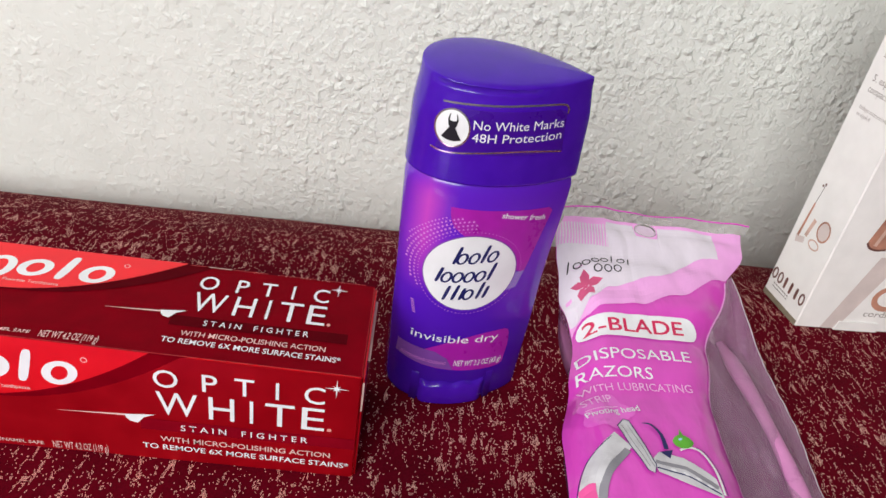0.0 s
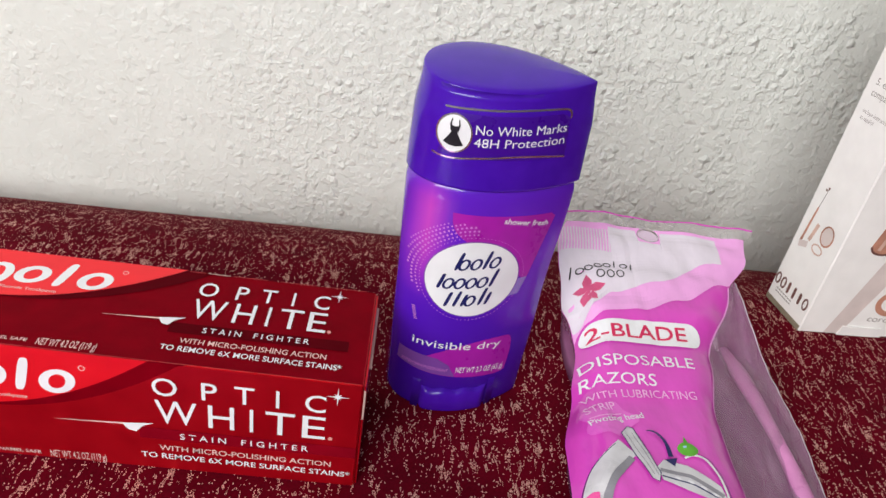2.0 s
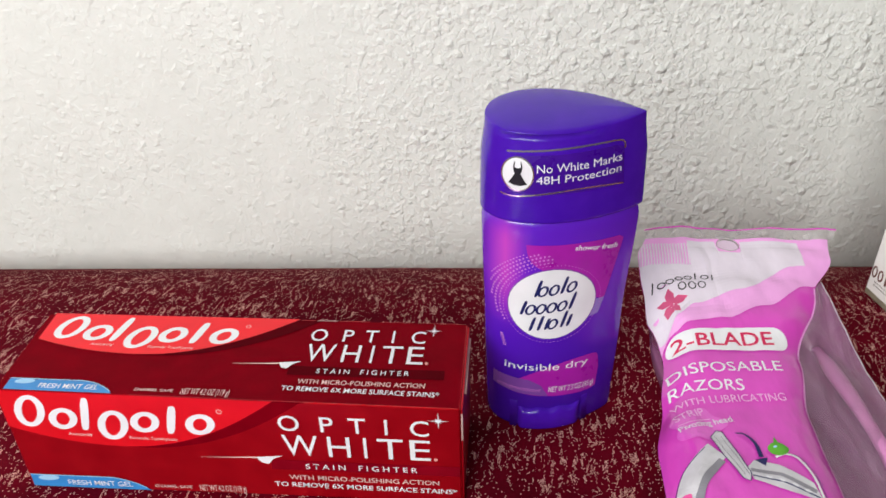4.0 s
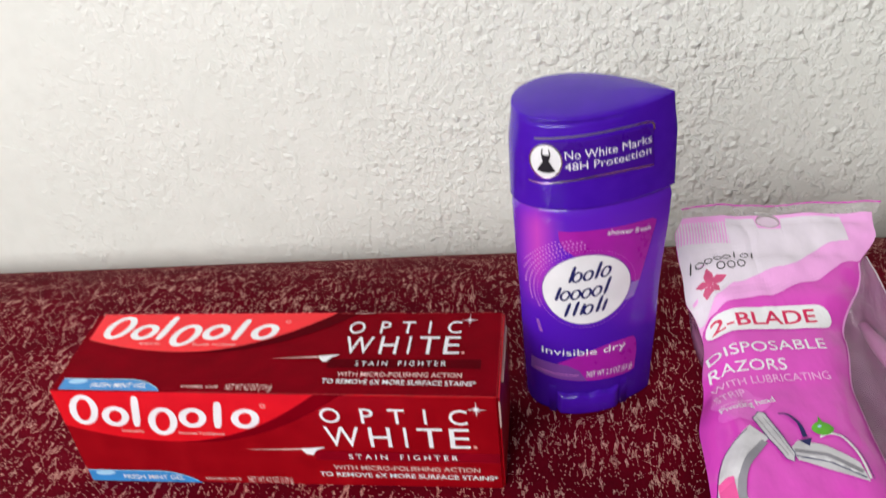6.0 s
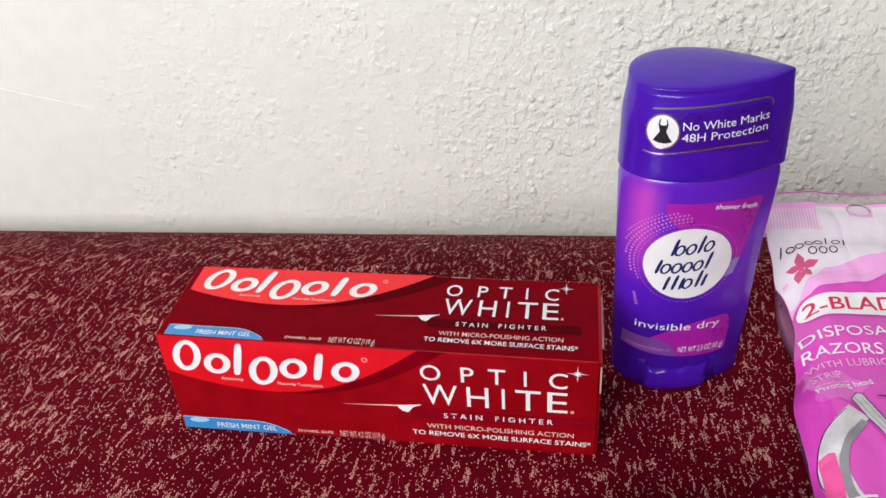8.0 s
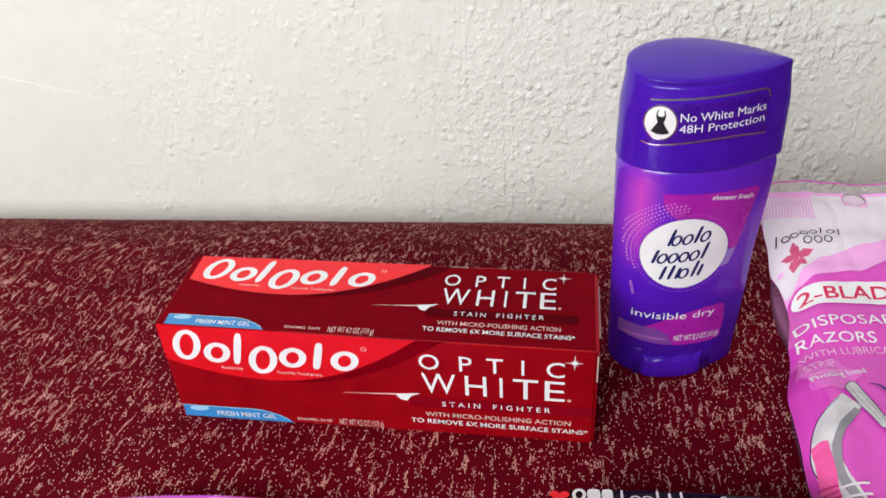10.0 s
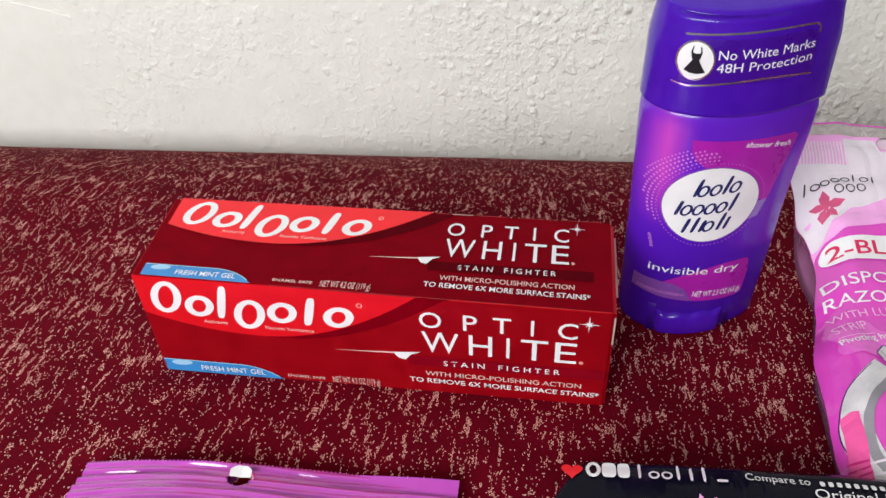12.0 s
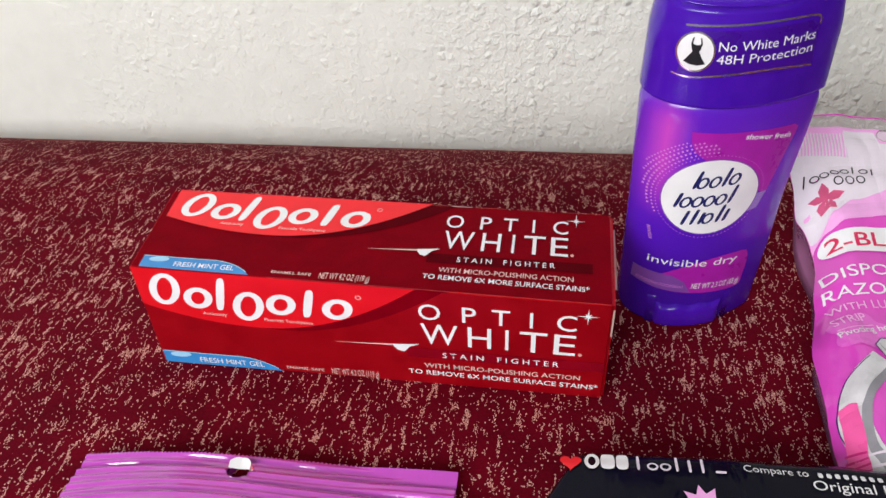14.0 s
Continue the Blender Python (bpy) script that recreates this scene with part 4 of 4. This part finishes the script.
    for k in range(4):
        ink("grip_rung", bar(0.2868, -0.0335 - 0.0045 * k, 0.2960, -0.0325 - 0.0045 * k), LILAC, 5)
        ink("rib_line", ribbon([(0.2806, -0.0312 - 0.0024 * k), (0.2868, -0.0314 - 0.0024 * k)], 0.0008), MAGENTA_RED, 5)
    def rim(q, y):
        x = ip(y, BI) - 0.0009 * q
        return (x, y, bag_z(x, y) + 0.0004)
    part("edge_line", grid(rim, (0, 1), span(-0.070, 0.108, 70)), PINK, bag, "pale pink line along the panel edge", smooth=True)
    return bag


build_razor_bag()


def build_razor(at, turn, tilt):
    """A disposable razor: a long waisted handle with a grip, and a flat head."""
    razor = thing("disposable_razor", at, "pink plastic disposable razor lying inside the clear bag", "razor")
    razor.matrix_basis = pose(*at, tilt, 0, turn)
    def handle(k, v):
        w = ip(v, ((0, 0.0024), (0.02, 0.0042), (0.06, 0.0030), (0.09, 0.0040), (0.115, 0.0022)))
        return (w * math.cos(k), v, 0.75 * w * math.sin(k) + 0.006 * math.sin(v * 24))
    part("handle", grid(handle, span(0, 2 * math.pi, 18)[:-1], span(0, 0.115, 36), True), RAZOR_PINK, razor, smooth=True, world_space=False)
    head = part("head", box_mesh((-0.0200, 0.113, -0.001), (0.0200, 0.122, 0.0055), 0.0012), RAZOR_PINK, razor, world_space=False)
    part("blade", box_mesh((-0.0185, 0.1145, 0.0054), (0.0185, 0.1165, 0.0060)), SILVER, head, "thin steel blade", world_space=False)


build_razor((0.3690, 0.092, 0.0180), 185.0, -6.0)


# ---- the white gift carton ----
def build_tool_carton():
    c0, c1 = Vector((0.4345, 0.141, 0)), Vector((0.428, 0.1755, 0))
    f = Vector((0.9976, 0.0695, 0))
    lean = Vector((0.035, 0.0, 1))
    w, h, d = 0.115, 0.205, (c1 - c0)
    low = [c0, c0 + f * w, c0 + f * w + d, c0 + d]
    box = thing("grooming_tool_carton", (0.49, 0.162, 0), "tall white and rose-gold carton standing by the wall", "carton")
    part("carton_body", hexahedron(low, [p + lean * h for p in low], 0.0006), SATIN_WHITE, box)
    s = d.normalized()
    out_side = Vector((-s.y, s.x, 0))
    out_front = Vector((f.y, -f.x, 0))
    if out_side.x > 0:
        out_side = -out_side
    depth = d.length
    def side(x, y, lift):
        return c0 + s * (depth - x) + lean * y + out_side * lift
    def front(x, y, lift):
        return c0 + f * x + lean * y + out_front * lift
    def ink(name, face, bm, material, label="", layer=1):
        return part(name, laid(bm, face, 0.00012 * layer), material, box, label)
    # maker's mark as plain blocks and rings
    for k in range(6):
        x = 0.0012 + 0.0055 * k
        if k in (0, 1, 5):
            ink("mark_ring", side, ring(x + 0.0022, 0.0157, 0.0024, 0.0038, 0.0012), BROWN)
        else:
            ink("mark_block", side, block(x + 0.0010, 0.0120, x + 0.0032, 0.0194), BROWN)
    for y, x1 in ((0.0098, 0.0230), (0.0078, 0.0215)):
        bars = [bar(0.0055 + k * 0.0022, y, 0.0055 + k * 0.0022 + 0.0017, y + 0.0008) for k in range(int((x1 - 0.0055) / 0.0022))]
        ink("fine_print", side, join(*bars), WARM_GREY, "tiny grey bars of print")
    # printed tools
    ink("tool", side, ribbon([(0.0062, 0.0440), (0.0078, 0.0660)], 0.0019, 0.0012), COPPER, "printed copper wand")
    ink("tool_tip", side, ribbon([(0.0079, 0.0660), (0.0092, 0.0780)], 0.0005), WARM_GREY)
    ink("tool_tip", side, join(ellipse(0.0093, 0.0785, 0.0007, 0.0008, 12), ellipse(0.0078, 0.0770, 0.0007, 0.0008, 12)), BROWN, "", 2)
    ink("tool", side, ribbon([(0.0118, 0.0470), (0.0138, 0.0585)], 0.0024), PALE_COPPER, "printed pale tube")
    ink("compact_mirror", side, ring(0.0232, 0.0560, 0.0052, 0.0062, 0.0010), COPPER, "printed copper mirror ring", 2)
    ink("mirror_glass", side, ellipse(0.0232, 0.0560, 0.0043, 0.0053), BLUSH)
    ink("compact_base", side, ring(0.0205, 0.0460, 0.0046, 0.0030, 0.0009), PALE_COPPER, "printed copper base ring", 2)
    ink("tool_shadow", side, poly([(0.0050, 0.0438), (0.0120, 0.0462), (0.0125, 0.0425), (0.0060, 0.0400)]), BLUSH)
    for text, y, x1, hh in (("4. cubierta", 0.1600, 0.0270, 0.0036), ("protectora", 0.1545, 0.0270, 0.0036), ("ideal para viajar", 0.1500, 0.0260, 0.0022), ("5. espejo", 0.1375, 0.0235, 0.0036), ("compacto extra", 0.1318, 0.0330, 0.0036),
                            ("incluye instrucciones", 0.1225, 0.0290, 0.0022), ("en espa\u00f1ol", 0.1190, 0.0165, 0.0022)):
        ink("lettering", side, words(text, (0.0062, y), (x1, y), hh), WARM_GREY, "small grey lettering")
    # front: shaded band, printed barrel, big ring, lettering, tuck flap
    ink("blush_band", front, poly([(0.0150, 0.0006), (0.0250, 0.0006), (0.0420, 0.0480), (0.0420, 0.0520), (0.0290, 0.0500)]), BLUSH, "pale blush slanted band")
    ink("barrel", front, poly([(0.0165, 0.0590), (0.0180, 0.0560), (0.0215, 0.0545), (0.0290, 0.0550), (0.0420, 0.1250), (0.0420, 0.1550), (0.0330, 0.1400)]), COPPER, "printed rose-gold barrel", 2)
    ink("barrel_light", front, ribbon([(0.0215, 0.0570), (0.0330, 0.1200)], 0.0022, 0.0012), PALE_COPPER, "pale streak on the barrel", 3)
    ink("barrel_end", front, ribbon(curve_points([(0.0165, 0.0590), (0.0185, 0.0560), (0.0230, 0.0545), (0.0290, 0.0552)]), 0.0012), BROWN, "", 3)
    ink("mark", front, ring(0.0470, 0.0235, 0.0100, 0.0088, 0.0034), COPPER, "copper ring-shaped maker's mark", 2)
    ink("lettering", front, words("cordless", (0.0370, 0.0105), (0.0600, 0.0105), 0.0040), WARM_GREY, "thin grey lettering", 2)
    flap = box_mesh((0, 0, 0), (1, 1, 1))
    for v in flap.verts:
        x, z = 0.0245 + 0.024 * v.co.x - 0.0015 * (1 - v.co.z) * (1 - 2 * v.co.x), 0.0002 + 0.006 * v.co.z
        v.co = front(x, z, 0.0002 + 0.0009 * (1 - v.co.y))
    part("tuck_flap", flap, SATIN_WHITE, box, "white tuck flap at the foot")
    part("foot_edge", laid(bar(0.0005, 0.0, depth - 0.0005, 0.0034), side, 0.0002), KRAFT, box, "raw board edge")
    return box


build_tool_carton()


# ---- the purple foil pouch ----
def build_pouch():
    pouch = thing("foil_pouch", (0.068, -0.12, 0), "shiny purple foil pouch with a crimped top and hang hole", "pouch")
    def edge(x):
        k = (x + 0.005) / 0.146
        return -0.0565 + 0.0012 * math.sin(math.pi * min(1, max(0, k))) + 0.0092 * k
    def skin(x, q):
        k = (x + 0.005) / 0.146
        y = edge(x) - 0.15 * q
        rise = 0.016 * min(1, max(0, (q - 0.03) / 0.35)) ** 0.8 * math.sin(math.pi * (0.06 + 0.88 * min(1, max(0, k)))) ** 0.6
        crimp = 0.0009 * math.sin(q * 260 + 3.0 * noise.noise((x * 16, q * 7, 0))) * (0.4 + 0.6 * abs(noise.noise((x * 35, q * 22, 4)))) + 0.0012 * noise.noise((x * 10, q * 38, 7.0))
        return (x + 0.006 * q * (0.5 - k), y, 0.0065 + rise + crimp + 0.0025 * math.sin(k * 5.0))
    xs = span(-0.005, 0.141, 180)
    bm = grid(skin, xs, [0.15 * q / 72 for q in range(73)] + span(0.155, 1, 90))
    bm.verts.ensure_lookup_table()
    for i in range(len(xs)):
        bm.verts[i].co.y += 0.0005 if i % 2 else -0.0003
    hx, hy, hr = 0.0592, -0.0590, 0.0046
    gone = []
    for v in bm.verts:
        d = Vector((v.co.x - hx, v.co.y - hy))
        if d.length < hr * 0.85:
            gone.append(v)
        elif d.length < hr * 1.2:
            v.co.x, v.co.y = hx + d.x / d.length * hr, hy + d.y / d.length * hr
    bmesh.ops.delete(bm, geom=gone, context="VERTS")
    part("front_foil", bm, PURPLE_FOIL, pouch, smooth=True)
    back = grid(lambda x, q: (x, edge(x) - 0.15 * q - 0.0002, 0.0008 + 0.0045 * (1 - min(1, q * 9)) + (0.0010 * math.sin(x * 60))* (1 - min(1, q * 9))), span(-0.005, 0.141, 140), span(0, 0.3, 60) + span(0.31, 1, 20))
    bmesh.ops.delete(back, geom=[v for v in back.verts if math.hypot(v.co.x - hx, v.co.y - hy) < hr], context="VERTS")
    part("back_foil", back, PURPLE_FOIL, pouch, smooth=True)
    rim = grid(lambda k, q: (hx + hr * (0.92 + 0.14 * q) * math.cos(k), hy + hr * (0.92 + 0.14 * q) * math.sin(k), skin(hx, 0.03)[2] + 0.0005 - 0.0003 * q), span(0, 2 * math.pi, 32)[:-1], (0, 1), True)
    part("hole_rim", rim, CHROME, pouch, "bright rim of the hang hole")
    hz = skin(hx, 0.05)[2]
    def flap(k, q):
        x = -1 + 2 * k
        return (hx + 0.0042 * x, hy + 0.0002 + (0.0044 - 0.0022 * abs(x) ** 3) * q, hz + 0.0004 + 0.0012 * q + 0.0006 * abs(x))
    tongue = grid(flap, span(0, 1, 12), span(0, 1, 3))
    part("hole_tongue", tongue, WHITE, pouch, "pale half-punched tongue")
    return pouch


build_pouch()


# ---- the black film pack ----
def build_pack():
    pack = thing("liner_pack", (0.25, -0.10, 0), "soft glossy black film pack with white lettering", "pack")
    x0, x1, length, high = 0.171, 0.345, 0.11, 0.0282
    def back_edge(k):
        return -0.0475 + 0.005 * k + 0.002 * math.sin(k * 3.1)
    def skin(k, q):
        # q: 0 at the foot of the far side, over the top, towards the viewer
        prof = ((0.0, 0.0006), (-0.0022, 0.006), (-0.0026, 0.014), (-0.0008, 0.0233), (0.0030, 0.0269), (0.0090, high))
        x = x0 + (x1 - x0) * k
        end = min(k, 1 - k) * (x1 - x0)
        squeeze = min(1.0, (max(0.0, end) / 0.007)) ** 0.5
        n = len(prof) - 1
        if q <= 1:
            i = min(n - 1, int(q * n))
            f = q * n - i
            dy, z = (prof[i][0] + (prof[i + 1][0] - prof[i][0]) * f, prof[i][1] + (prof[i + 1][1] - prof[i][1]) * f)
        else:
            dy, z = 0.0090 + (q - 1) * (length - 0.009), high + 0.002 * math.sin((q - 1) * 3)
        slant = (1 - k) * 0.55 * dy * (1 if dy > 0 else 0)
        y = back_edge(k) - dy
        crease = 0.0010 * noise.noise((x * 48, y * 60, 2.0)) + 0.0011 * noise.noise((x * 20, y * 26, 6.0))
        return (x - slant + 0.010 * (1 - k) ** 6, y, max(0.0005, (z + crease * min(1, z / 0.01)) * (0.25 + 0.75 * squeeze)))
    part("wrap", grid(skin, span(0, 1, 120), span(0, 1, 20) + span(1.03, 2, 40)), BLACK_FILM, pack, smooth=True)
    def top(x, y, lift):
        # y: metres from the far edge towards the viewer, negative
        k = (x - x0) / (x1 - x0)
        dy = -y
        z = ip(dy, ((-0.0008, 0.0233), (0.0030, 0.0269), (0.0090, high), (0.05, high + 0.002)))
        yy = back_edge(k) - dy
        crease = 0.0010 * noise.noise((x * 48, yy * 60, 2.0)) + 0.0011 * noise.noise((x * 20, yy * 26, 6.0))
        return Vector((x, yy - 0.3 * lift, z + crease + lift))
    def ink(name, bm, material, label="", layer=1):
        return part(name, laid(bm, top, 0.0004 + 0.00015 * layer, 0.0025), material, pack, label)
    heart = [(0.0185 * 0.2 * math.sin(k) ** 3, 0.0037 / 16 * (13 * math.cos(k) - 5 * math.cos(2 * k) - 2 * math.cos(3 * k) - math.cos(4 * k))) for k in span(0, 2 * math.pi, 32)[:-1]]
    ink("heart", poly([(0.1816 + x, -0.0068 + y) for x, y in heart]), SCARLET, "red heart")
    ink("mark_ring", ring(0.1888, -0.0061, 0.0026, 0.0036, 0.0013), WHITE, "bold white ring of the maker's mark")
    for xa, xb in ((0.1917, 0.1966), (0.1970, 0.2012)):
        ink("mark_block", block(xa, -0.0096, xb, -0.0026), WHITE, "bold white block of the maker's mark")
    for k, tall in enumerate((0.0066, 0.0036, 0.0036, 0.0066, 0.0058, 0.0066)):
        x = 0.2035 + 0.0043 * k
        if tall < 0.005:
            ink("mark_ring", ring(x + 0.0014, -0.0094 + tall / 2, 0.0019, tall / 2, 0.0007, 0.0, 20), LILAC)
        else:
            ink("mark_stroke", block(x + 0.0004, -0.0094, x + 0.0014, -0.0094 + tall), LILAC)
    ink("mark_stroke", bar(0.2300, -0.0090, 0.2335, -0.0080), LILAC)
    ink("lettering", words("Compare to", (0.2395, -0.0075), (0.2605, -0.0078), 0.0034), WHITE, "white lettering")
    for k in range(8):
        ink("mark_stroke", block(0.2635 + 0.0027 * k, -0.0078, 0.2635 + 0.0027 * k + 0.0016, -0.0056), WHITE)
    ink("lettering", words("Original F", (0.2610, -0.0128), (0.2855, -0.0128), 0.0038), WHITE, "white lettering")
    petals = []
    for k in (20, 62, 100, 140, 175):
        c, s = math.cos(radians(k)), math.sin(radians(k))
        r = 0.0085
        petals.append(poly([(0.2250 + c * a - s * b, -0.0225 + s * a + c * b) for a, b in ((0, 0), (r * 0.5, r * 0.22), (r, 0), (r * 0.5, -r * 0.22))]))
    ink("flower", join(*petals), PINK, "pink printed flower", 2)
    return pack


build_pack()
